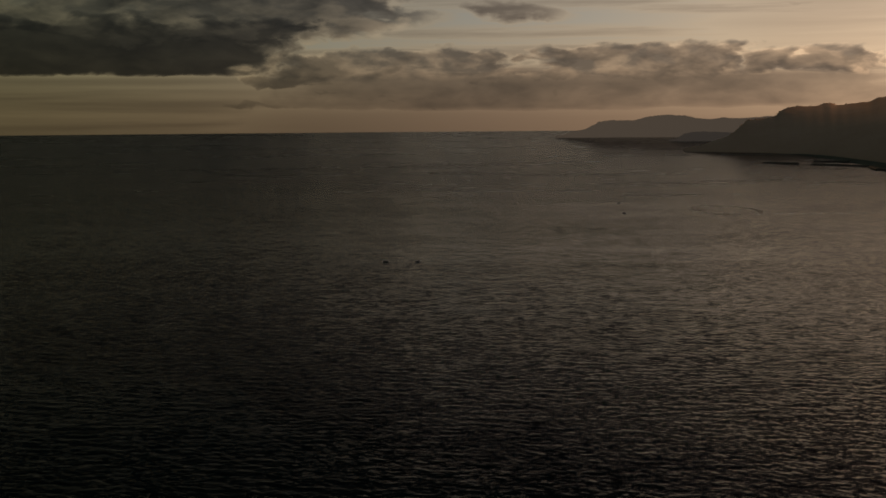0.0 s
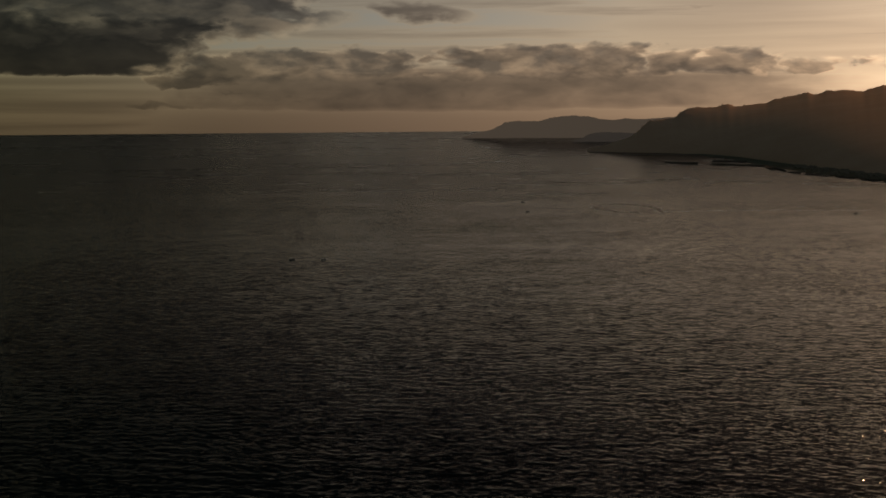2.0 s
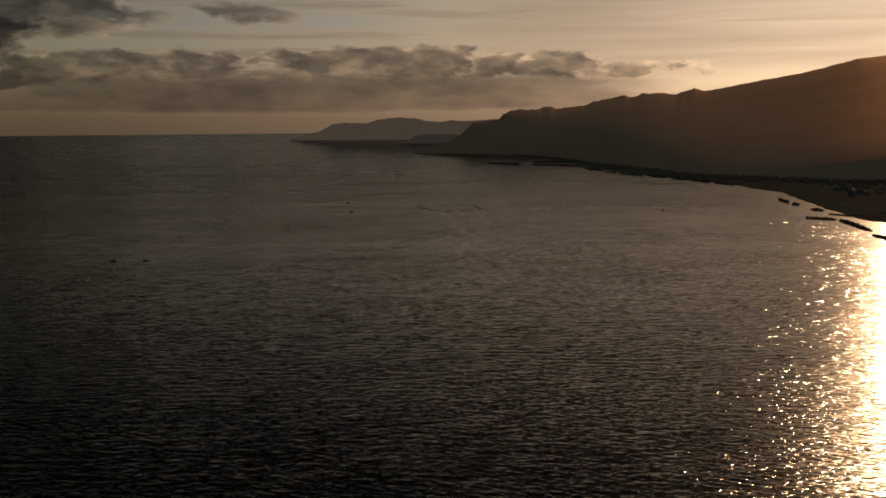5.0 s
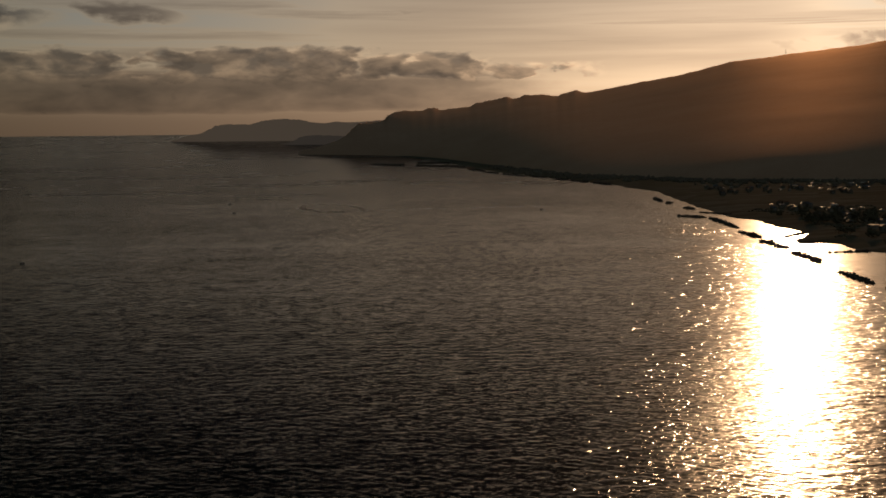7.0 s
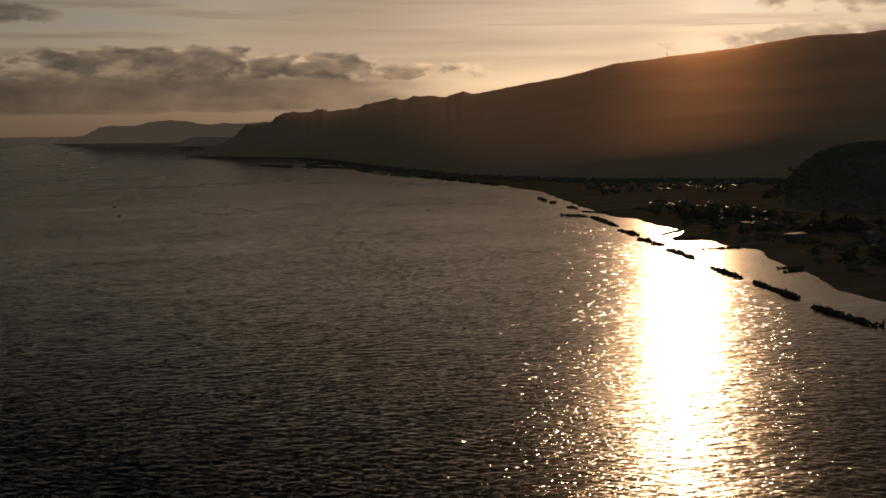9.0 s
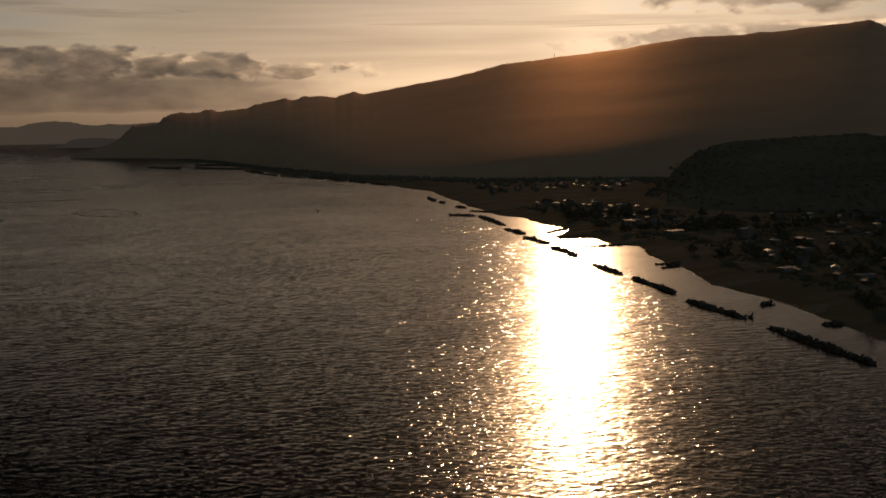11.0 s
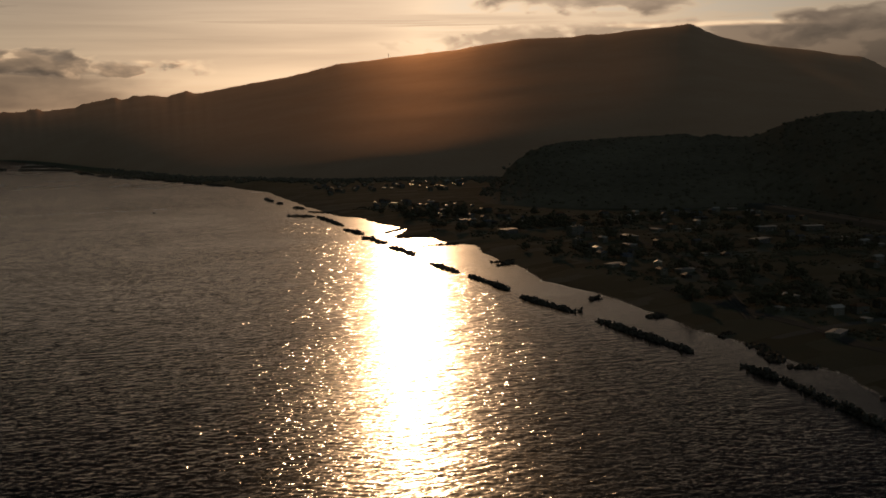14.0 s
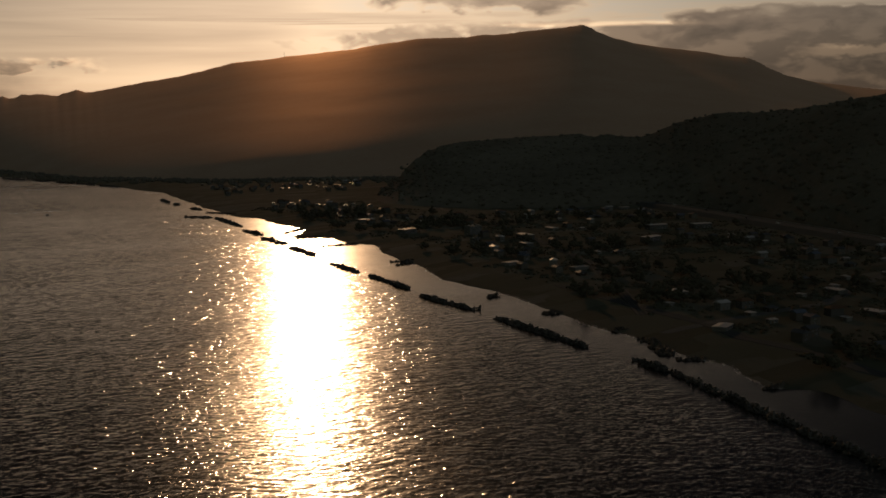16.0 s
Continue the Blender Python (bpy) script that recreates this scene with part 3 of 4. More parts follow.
# ---- more materials ----
ASPHALT = make_plain("asphalt", (0.085, 0.088, 0.088), 0.95, 1.0, 0.25, spec=0.0)
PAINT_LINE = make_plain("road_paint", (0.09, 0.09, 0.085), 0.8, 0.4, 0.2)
STEEL = make_plain("galvanised_steel", (0.45, 0.46, 0.47), 0.45, 0.3, 0.2, 0.8)
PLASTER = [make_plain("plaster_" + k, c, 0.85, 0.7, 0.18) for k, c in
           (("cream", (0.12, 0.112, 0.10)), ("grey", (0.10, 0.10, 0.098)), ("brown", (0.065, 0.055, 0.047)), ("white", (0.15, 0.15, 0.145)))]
TILE = [make_plain("roof_tile_" + k, c, 0.6, 0.35, 0.25, 0.0, 0.06) for k, c in
        (("slate", (0.07, 0.075, 0.085)), ("brown", (0.12, 0.075, 0.05)), ("blue", (0.08, 0.10, 0.14)))]
SHEET_METAL = make_plain("roof_sheet_metal", (0.42, 0.425, 0.43), 0.5, 0.5, 0.25, 0.4)
ROOF_FLAT = make_plain("flat_roof_membrane", (0.18, 0.18, 0.175), 0.7, 0.8, 0.25)
GLASS = make_plain("window_glass", (0.03, 0.035, 0.04), 0.08, 2.0, 0.1, 0.0, 0.0, 0.5)
DOOR_PAINT = make_plain("door_paint", (0.16, 0.10, 0.06), 0.5, 0.5)
BARK = make_plain("bark", (0.10, 0.075, 0.05), 0.9, 0.2)
LEAF = make_forest("dark_foliage", (0.05, 0.054, 0.042), (0.085, 0.086, 0.068), 0.03)
FOAM = make_plain("sea_foam", (0.62, 0.63, 0.62), 0.8, 0.6, 0.15)
HULL = make_plain("boat_paint", (0.06, 0.06, 0.06), 0.4, 0.4, 0.2)
RUBBER = make_plain("rubber", (0.02, 0.02, 0.02), 0.85, 0.2)
CAR_PAINT = [make_plain("car_paint_" + k, c, 0.25, 0.6, 0.08) for k, c in (("white", (0.75, 0.75, 0.74)), ("silver", (0.40, 0.41, 0.42)), ("dark", (0.04, 0.045, 0.06)))]
LENS_RED, LENS_CLEAR = make_plain("lamp_red", (0.35, 0.02, 0.02), 0.2, 0.2), make_plain("lamp_clear", (0.7, 0.7, 0.68), 0.1, 0.2)


# ---- small mesh builders ----
def box(bm, size, at=(0, 0, 0), rz=0.0):
    m = pose(*at, 0, 0, rz) @ Matrix.Diagonal((*size, 1))
    return bmesh.ops.create_cube(bm, size=1.0, matrix=m)["verts"]


def one_box(size, at=(0, 0, 0), bevel=0.0, rz=0.0):
    bm = bmesh.new()
    box(bm, size, at, rz)
    if bevel:
        bmesh.ops.bevel(bm, geom=bm.edges[:], offset=bevel, segments=1, affect="EDGES")
    return bm


def one_tube(r0, r1, length, m=Matrix(), sides=8):
    bm = bmesh.new()
    bmesh.ops.create_cone(bm, cap_ends=True, segments=sides, radius1=r0, radius2=r1, depth=length, matrix=m @ pose(0, 0, length / 2))
    return bm


def lump(bm, r, at, squash=0.8, rag=0.25, seed=0.0, sub=1):
    """A ragged boulder or clump."""
    vs = bmesh.ops.create_icosphere(bm, subdivisions=sub, radius=r, matrix=pose(*at))["verts"]
    c = Vector(at)
    for v in vs:
        d = v.co - c
        k = 1 + rag * 2 * noise.noise(d / r * 1.3 + Vector((seed, at[0] * 0.37, at[1] * 0.41)))
        v.co = c + Vector((d.x * k, d.y * k, d.z * k * squash))


def empty(name, x, y, z, rz=0.0):
    ob = new(name)
    ob.matrix_basis = pose(x, y, z, 0, 0, rz)
    ob.empty_display_size = 0.5
    return ob


# ---- sea defences ----
def tetrapod_mesh():
    bm = bmesh.new()
    for d in ((0, 0, 1), (0.943, 0, -0.333), (-0.471, 0.816, -0.333), (-0.471, -0.816, -0.333)):
        q = Vector((0, 0, 1)).rotation_difference(Vector(d)).to_matrix().to_4x4()
        bmesh.ops.create_cone(bm, cap_ends=True, segments=6, radius1=0.56, radius2=0.34, depth=1.45, matrix=q @ pose(0, 0, 0.72))
    me = bpy.data.meshes.new("tetrapod")
    bm.to_mesh(me)
    bm.free()
    me.materials.append(CONCRETE)
    return me


TETRAPOD = tetrapod_mesh()
rng = random.Random(4)


def breakwater(x0, y0, x1, y1, width, height, label, single=True, size=1.0):
    """A detached breakwater: a low core under heaped tetrapods."""
    a, b = Vector((x0, y0, 0)), Vector((x1, y1, 0))
    along, length = (b - a).normalized(), (b - a).length
    side = Vector((-along.y, along.x, 0))
    mid = (a + b) / 2
    base_z = lift(mid.x, mid.y)
    root = empty("breakwater", mid.x, mid.y, base_z - 1.0, math.degrees(math.atan2(along.y, along.x)))
    tagged(root, label, "breakwater", "detached breakwaters along the shore")
    core = bmesh.new()
    k = max(6, int(length / 5))
    secs = []
    for i in range(k + 1):
        t = (i / k - 0.5) * length * 0.97
        taper = min(1.0, 2.6 * min(i, k - i) / k + 0.35)
        wv = width * 0.42 * taper * (1 + 0.2 * rough(t, 0, 9, 2, mid.x))
        h = 0.8 + height * 0.3 * taper * (1 + 0.25 * rough(t, 5, 7, 2, mid.y))
        secs.append([core.verts.new(p) for p in ((t, -wv, -0.6), (t, -wv * 0.5, h), (t, wv * 0.5, h), (t, wv, -0.6))])
    for p, q in zip(secs, secs[1:]):
        for i in range(3):
            core.faces.new((p[i], q[i], q[i + 1], p[i + 1]))
    core.faces.new(secs[0][::-1])
    core.faces.new(secs[-1])
    part("core", core, ROCK, root)
    pitch = 1.75 * size
    count = int(length * width / pitch ** 2)
    stuff = bmesh.new() if not single else None
    for i in range(min(count, 300) if single else count):
        t = (rng.random() - 0.5) * length
        edge = min(1.0, 6.0 * (0.5 - abs(t) / length) + 0.3)
        u = (rng.random() + rng.random() - 1) * width * 0.5 * edge
        wob = 1 + 0.8 * rough(t, 2.0, 12, 2, mid.x)
        z = 1.0 + height * max(0.0, 1 - (abs(u) / (width * 0.5)) ** 1.6) * edge * wob - 0.7 + rng.uniform(-0.5, 0.7)
        m = pose(t, u, z, rng.uniform(0, 360), rng.uniform(0, 360), rng.uniform(0, 360)) @ Matrix.Scale(size * rng.uniform(0.9, 1.1), 4)
        if single:
            ob = new("tetrapod", TETRAPOD)
            ob.parent, ob.matrix_basis = root, m
        else:
            n0 = len(stuff.verts)
            stuff.from_mesh(TETRAPOD)
            stuff.verts.ensure_lookup_table()
            for v in stuff.verts[n0:]:
                v.co = m @ v.co
    if not single:
        tagged(part("armour_layer", stuff, CONCRETE, root), kind="stuff")
    return root


NEAR_LABEL = "detached breakwater of heaped dark concrete tetrapods in the water"
for ends in ((375, 203, 305, 56), (385, 234, 376, 205), (419, 358, 392, 268), (443, 451, 429, 386), (480, 551, 457, 479), (502, 628, 486, 572)):
    breakwater(*ends, 5.6, 1.3, NEAR_LABEL, size=1.15)
for ends in ((544, 747, 537, 714), (533, 707, 526, 684), (559, 793, 563, 780), (571, 833, 571, 809), (605, 922, 592, 866), (667, 1082, 628, 963),
             (651, 1125, 667, 1092), (724, 1241, 722, 1214), (745, 1328, 751, 1318), (780, 1426, 758, 1363)):
    breakwater(*ends, 6.5, 1.7, "low dark breakwater of concrete tetrapods off the beach", single=False, size=1.25)
for ends in ((900, 2545, 870, 2365), (867, 2338, 868, 2277), (867, 2250, 876, 2155), (886, 2145, 893, 2082), (886, 2035, 897, 1983), (891, 1962, 895, 1893), (894, 1869, 893, 1794)):
    breakwater(*ends, 9.0, 1.4, "far low breakwater parallel to the shore", single=False, size=1.5)
lone = new("tetrapod", TETRAPOD)
lone.matrix_basis = pose(434, 388, 0.6, 20, 10, 30) @ Matrix.Scale(1.4, 4)
tagged(lone, "single dark tetrapod standing apart in the water", "tetrapod")


def boulder_mesh(seed):
    bm = bmesh.new()
    lump(bm, 1.0, (0, 0, 0), 0.75, 0.35, seed)
    me = bpy.data.meshes.new("boulder")
    bm.to_mesh(me)
    bm.free()
    me.materials.append(ROCK)
    return me


BOULDERS = [boulder_mesh(3.7 * i) for i in range(4)]


def groyne(x0, y0, x1, y1, width, height):
    """A spit of boulders out from the beach."""
    a, b = Vector((x0, y0)), Vector((x1, y1))
    d = b - a
    root = empty("groyne", a.x, a.y, 0.0, math.degrees(math.atan2(d.y, d.x)))
    tagged(root, "low groyne of dark boulders running out from the beach", "groyne", "groynes along the beach")
    for i in range(max(14, int(d.length * 2.2))):
        t, u = rng.random(), rng.uniform(-0.5, 0.5)
        wv = width * (1 - 0.45 * t)
        ob = new("boulder", rng.choice(BOULDERS))
        ob.parent = root
        k = rng.uniform(0.75, 1.4)
        ob.matrix_basis = pose(t * d.length, u * wv, height * (1 - abs(u) * 1.5) * (1 - 0.5 * t) - 0.3, rng.uniform(0, 360), rng.uniform(0, 360), rng.uniform(0, 360)) @ Matrix.Scale(k, 4)


for spit in ((652, 890, 616, 864, 7, 1.2), (630, 806, 595, 813, 6, 1.2), (604, 733, 571, 737, 6, 1.2), (712, 1114, 703, 1165, 9, 1.4), (558, 598, 540, 605, 5, 1.0), (548, 590, 530, 584, 6, 1.2),
             (476, 418, 467, 417, 7, 1.6), (458, 350, 447, 350, 8, 1.6), (441, 288, 431, 287, 8, 1.4), (430, 262, 404, 230, 13, 0.9), (410, 214, 398, 220, 9, 0.7), (390, 160, 377, 161, 9, 0.8)):
    groyne(*spit)


def sea_wall(x0, y0, x1, y1, width, height):
    a, b = Vector((x0, y0)), Vector((x1, y1))
    d, mid = b - a, (a + b) / 2
    root = empty("harbour_wall", mid.x, mid.y, lift(mid.x, mid.y) - 1, math.degrees(math.atan2(d.y, d.x)))
    tagged(root, "long grey concrete harbour wall standing in the sea", "harbour wall", "harbour walls")
    part("wall", one_box((d.length, width, height + 1), (0, 0, (height + 1) / 2), 0.3), CONCRETE, root)
    part("parapet", one_box((d.length, width * 0.2, 1.6), (0, width * 0.38, height + 1.8), 0.1), CONCRETE, root)


for wall in ((742, 2816, 792, 2718), (818, 2700, 860, 2640), (860, 2640, 902, 2580), (902, 2575, 872, 2440), (859, 2822, 931, 2781)):
    sea_wall(*wall, 9, 2.2)

# ---- roads ----
def road(name, route, width, label, rise=0.12, rail=False):
    """A strip of asphalt along a route, with edge lines; on a bank with a guard rail where rail is set."""
    fine = []
    for (xa, ya), (xb, yb) in zip(route, route[1:]):
        k = max(2, int(math.hypot(xb - xa, yb - ya) / 8))
        fine += [(xa + (xb - xa) * i / k, ya + (yb - ya) * i / k) for i in range(k)]
    fine.append(route[-1])
    strips = {key: [] for key in ("bed", "line_a", "line_b", "mid", "rail")}
    for i, (x, y) in enumerate(fine):
        xa, ya = fine[max(0, i - 1)]
        xb, yb = fine[min(len(fine) - 1, i + 1)]
        t = Vector((xb - xa, yb - ya, 0)).normalized()
        s = Vector((-t.y, t.x, 0))
        p = Vector((x, y, ground_at(x, y) + rise))
        half = width / 2
        strips["bed"].append([p - s * (half + 3 + rise) - Vector((0, 0, rise + 0.8)), p - s * half, p + s * half, p + s * (half + 3 + rise) - Vector((0, 0, rise + 0.8))])
        up = Vector((0, 0, 0.012))
        for key, off in (("line_a", -half + 0.5), ("line_b", half - 0.5), ("mid", 0.0)):
            strips[key].append([p + s * (off - 0.12) + up, p + s * (off + 0.12) + up])
        strips["rail"].append([p + s * (half - 0.1) + Vector((0, 0, 0.45)), p + s * (half - 0.1) + Vector((0, 0, 0.85)), p + s * (half - 0.02) + Vector((0, 0, 0.85)), p + s * (half - 0.02) + Vector((0, 0, 0.45))])
    bed = tagged(sheet(name, strips["bed"], ASPHALT, False), label, "road", kind="structure")
    for key in ("line_a", "line_b", "mid"):
        sheet("edge_line" if key != "mid" else "centre_line", strips[key], PAINT_LINE, False).parent = bed
    if rail:
        sheet("guard_rail", strips["rail"], STEEL, False).parent = bed
    return fine


COAST = road("road_coast", [place(s, curve(SHORE, s) + 46 - 0.012 * (s - 60)) for s in range(-200, 560, 40)], 7.5, "narrow asphalt coast road above the beach")
HIGHWAY = road("road_highway", [(1063, 812), (1010, 715), (960, 615), (900, 502), (836, 378), (770, 250), (690, 90), (640, -40)], 17, "wide highway on a low bank at the foot of the hill", 3.5, True)
road("road_inland", [(470, 300), (540, 380), (620, 480), (720, 640), (830, 830), (900, 1000)], 6, "town road through the plain")
road("road_cross", [(440, 262), (560, 250), (700, 290), (820, 350)], 6, "town road towards the hill")


# ---- houses ----
def window(parent, x, y, z, rz, wv=1.5, h=1.2):
    bm = bmesh.new()
    box(bm, (wv, 0.06, h))
    ob = part("window", bm, GLASS, parent)
    ob.matrix_basis = pose(x, y, z, 0, 0, rz)
    fr = bmesh.new()
    for sx, sz, ax, az_ in ((wv + 0.16, 0.09, 0, h / 2), (wv + 0.16, 0.09, 0, -h / 2), (0.09, h, wv / 2, 0), (0.09, h, -wv / 2, 0), (0.06, h, 0, 0)):
        box(fr, (sx, 0.1, sz), (ax, 0, az_))
    part("window_frame", fr, STEEL, ob)


def gable(w_, d_, z, pitch_h, over=0.5, hip=0.0):
    """A closed roof body over a w_ by d_ plan; hip draws the ridge ends in."""
    bm = bmesh.new()
    a, b = w_ / 2 + over, d_ / 2 + over
    lo = [bm.verts.new(p) for p in ((-a, -b, z), (a, -b, z), (a, b, z), (-a, b, z))]
    up = [bm.verts.new((p.co.x, p.co.y, z + 0.16)) for p in lo]
    r = [bm.verts.new((-a + hip, 0, z + pitch_h)), bm.verts.new((a - hip, 0, z + pitch_h))]
    bm.faces.new(lo[::-1])
    for i in range(4):
        bm.faces.new((lo[i], lo[(i + 1) % 4], up[(i + 1) % 4], up[i]))
    bm.faces.new((up[0], up[1], r[1], r[0]))
    bm.faces.new((up[2], up[3], r[0], r[1]))
    bm.faces.new((up[1], up[2], r[1]))
    bm.faces.new((up[3], up[0], r[0]))
    return bm


def house(w_, d_, storeys, wall, roof, style, label, category="house"):
    root = empty("house" if category == "house" else category.replace(" ", "_"), 0, 0, -80)
    h = 2.8 * storeys
    part("wall", one_box((w_, d_, h + 1.0), (0, 0, h / 2 - 0.5), 0.04), wall, root)
    if style == "gable":
        part("roof", gable(w_, d_, h, d_ * 0.24), roof, root)
        part("ridge_cap", one_box((w_ + 0.9, 0.35, 0.22), (0, 0, h + d_ * 0.24 + 0.05), 0.05), roof, root)
    elif style == "hip":
        part("roof", gable(w_, d_, h, d_ * 0.26, 0.6, d_ * 0.42), roof, root)
        part("porch_roof", gable(2.6, 1.6, 2.5, 0.5, 0.2), roof, root).location = (w_ * 0.2, -d_ / 2 - 0.7, 0)
    elif style == "shed":
        part("roof", gable(w_, d_, h, d_ * 0.07, 0.35), roof, root)
        for x in (-w_ * 0.3, 0, w_ * 0.3):
            part("roof_vent", one_box((0.9, 0.7, 0.7), (x, 0, h + d_ * 0.07 + 0.2), 0.05), STEEL, root)
    else:
        part("roof", one_box((w_ - 0.5, d_ - 0.5, 0.12), (0, 0, h + 0.06)), roof, root)
        for sx, sy, x, y in ((w_, 0.25, 0, d_ / 2 - 0.125), (w_, 0.25, 0, -d_ / 2 + 0.125), (0.25, d_ - 0.5, w_ / 2 - 0.125, 0), (0.25, d_ - 0.5, -w_ / 2 + 0.125, 0)):
            part("parapet", one_box((sx, sy, 0.7), (x, y, h + 0.35)), wall, root)
        part("stair_head", one_box((3.0, 2.6, 2.2), (w_ * 0.25, 0, h + 1.2), 0.04), wall, root)
        part("water_tank", one_tube(0.8, 0.8, 1.4, pose(-w_ * 0.25, d_ * 0.15, h + 0.12), 10), STEEL, root)
    door = part("door", one_box((1.0, 0.08, 2.05), (0, 0, 1.02)), DOOR_PAINT, root)
    door.location = (-w_ * 0.18, -d_ / 2 - 0.03, 0)
    per = max(2, int(w_ / 4))
    for lvl in range(storeys):
        for i in range(per):
            x = -w_ / 2 + w_ * (i + 0.7) / (per + 0.4)
            if lvl or abs(x + w_ * 0.18) > 1.5:
                window(root, x, -d_ / 2 - 0.03, 1.5 + 2.8 * lvl, 0)
        window(root, -w_ / 2 - 0.03, 0, 1.5 + 2.8 * lvl, 90)
    return tagged(root, label, category, "buildings of the coastal town")


KINDS = [
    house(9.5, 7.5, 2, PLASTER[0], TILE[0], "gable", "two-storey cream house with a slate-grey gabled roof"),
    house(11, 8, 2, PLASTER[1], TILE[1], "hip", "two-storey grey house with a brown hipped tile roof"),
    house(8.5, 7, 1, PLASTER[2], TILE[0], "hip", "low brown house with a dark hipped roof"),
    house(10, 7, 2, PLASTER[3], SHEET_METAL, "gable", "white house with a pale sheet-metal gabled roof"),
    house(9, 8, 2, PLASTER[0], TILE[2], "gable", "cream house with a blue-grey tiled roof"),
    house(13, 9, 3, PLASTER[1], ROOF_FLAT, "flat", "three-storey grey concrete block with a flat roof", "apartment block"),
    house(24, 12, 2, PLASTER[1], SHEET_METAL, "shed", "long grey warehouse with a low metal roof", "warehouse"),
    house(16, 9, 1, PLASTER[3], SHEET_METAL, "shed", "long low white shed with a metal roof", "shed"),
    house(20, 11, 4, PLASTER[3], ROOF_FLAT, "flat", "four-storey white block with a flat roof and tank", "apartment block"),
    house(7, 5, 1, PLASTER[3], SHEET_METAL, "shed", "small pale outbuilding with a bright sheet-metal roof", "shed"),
]
WEIGHTS = [20, 14, 16, 12, 14, 1, 1, 3, 0, 26]


def land_ok(x, y, margin):
    """True on the plain: inland of the beach, this side of the hill and the mountain's foot."""
    p = Vector((x, y, 0))
    d = p.dot(INLAND) - curve(SHORE, p.dot(ALONG))
    a = math.degrees(math.atan2(x - EYE.x, y - EYE.y))
    r = math.hypot(x - EYE.x, y - EYE.y)
    limit = curve(HILL_FOOT, a) if a > 36.6 else curve(FOOT, a)
    return d > margin and r < limit - 40


def clear_of(x, y, routes, gap):
    return all(min((x - px) ** 2 + (y - py) ** 2 for px, py in rt[::2]) > gap * gap for rt in routes)


rng = random.Random(11)
spots = []
for i in range(-5, 78):
    for j in range(0, 30):
        s, d = 40 + i * 22 + rng.uniform(-7, 7), 52 + j * 21 + rng.uniform(-8, 8)
        x, y = place(s, curve(SHORE, s) + d)
        dense = rough(x, y, 170, 3, 8.0)
        if land_ok(x, y, 55) and dense > 0.02 and rng.random() < 0.62 and clear_of(x, y, (HIGHWAY,), 24) and clear_of(x, y, (COAST,), 12):
            a = math.degrees(math.atan2(x - EYE.x, y - EYE.y))
            if 22 < a < 64:
                spots.append((x, y))
rng.shuffle(spots)
fixed = [(461, 243, 7, 20), (536, 330, 7, 64), (569, 504, 7, 5), (585, 478, 3, 40), (747, 527, 6, 10), (860, 564, 6, -20), (830, 590, 6, -20), (669, 745, 6, 15),
         (700, 690, 8, 0), (640, 620, 5, 30)]
homes = [(x, y, k, rz) for x, y, k, rz in fixed]
for x, y in spots[:300]:
    if all((x - hx) ** 2 + (y - hy) ** 2 > 20 ** 2 for hx, hy, _, _ in homes[:12]):
        homes.append((x, y, rng.choices(range(10), WEIGHTS)[0], rng.choice((0, 90, 180, 270)) - 13 + rng.uniform(-9, 9)))
for x, y, k, rz in homes:
    copy_thing(KINDS[k], pose(x, y, ground_at(x, y), 0, 0, rz) @ Matrix.Scale(0.7 if k not in (6, 7) else 0.75, 4))
for root in KINDS:
    for o in (*root.children_recursive, root):
        bpy.data.objects.remove(o)


# ---- trees ----
def tree(height, spread_r, label, seed, pine=False):
    root = empty("tree", 0, 0, -80)
    r = random.Random(seed)
    bm = bmesh.new()
    pts_t = [(0, 0, -0.5)]
    for i in range(4):
        pts_t.append((pts_t[-1][0] + r.uniform(-0.25, 0.25), pts_t[-1][1] + r.uniform(-0.25, 0.25), pts_t[-1][2] + height * 0.2))
    for i, (p, q) in enumerate(zip(pts_t, pts_t[1:])):
        d = Vector(q) - Vector(p)
        m = Matrix.Translation(p) @ Vector((0, 0, 1)).rotation_difference(d).to_matrix().to_4x4()
        bmesh.ops.create_cone(bm, segments=7, radius1=0.26 - 0.045 * i, radius2=0.215 - 0.045 * i, depth=d.length, matrix=m @ pose(0, 0, d.length / 2))
    limbs = []
    for i in range(7):
        a, z = r.uniform(0, 6.28), height * r.uniform(0.18, 0.7)
        tip = Vector((math.cos(a), math.sin(a), 0.55)) * spread_r * r.uniform(0.5, 0.8)
        m = Matrix.Translation((0, 0, z)) @ Vector((0, 0, 1)).rotation_difference(tip).to_matrix().to_4x4()
        bmesh.ops.create_cone(bm, segments=5, radius1=0.11, radius2=0.04, depth=tip.length, matrix=m @ pose(0, 0, tip.length / 2))
        limbs.append(Vector((0, 0, z)) + tip)
    part("trunk", bm, BARK, root)
    cr = bmesh.new()
    for i in range(26):
        c = r.choice(limbs) + Vector((r.gauss(0, 1), r.gauss(0, 1), r.gauss(0, 0.8))) * spread_r * 0.3
        c.z = max(c.z, height * 0.16)
        lump(cr, spread_r * r.uniform(0.24, 0.44), c, 0.85 if not pine else 0.5, 0.45, i + seed)
    part("crown", cr, LEAF, root)
    return tagged(root, label, "tree", "trees of the plain")


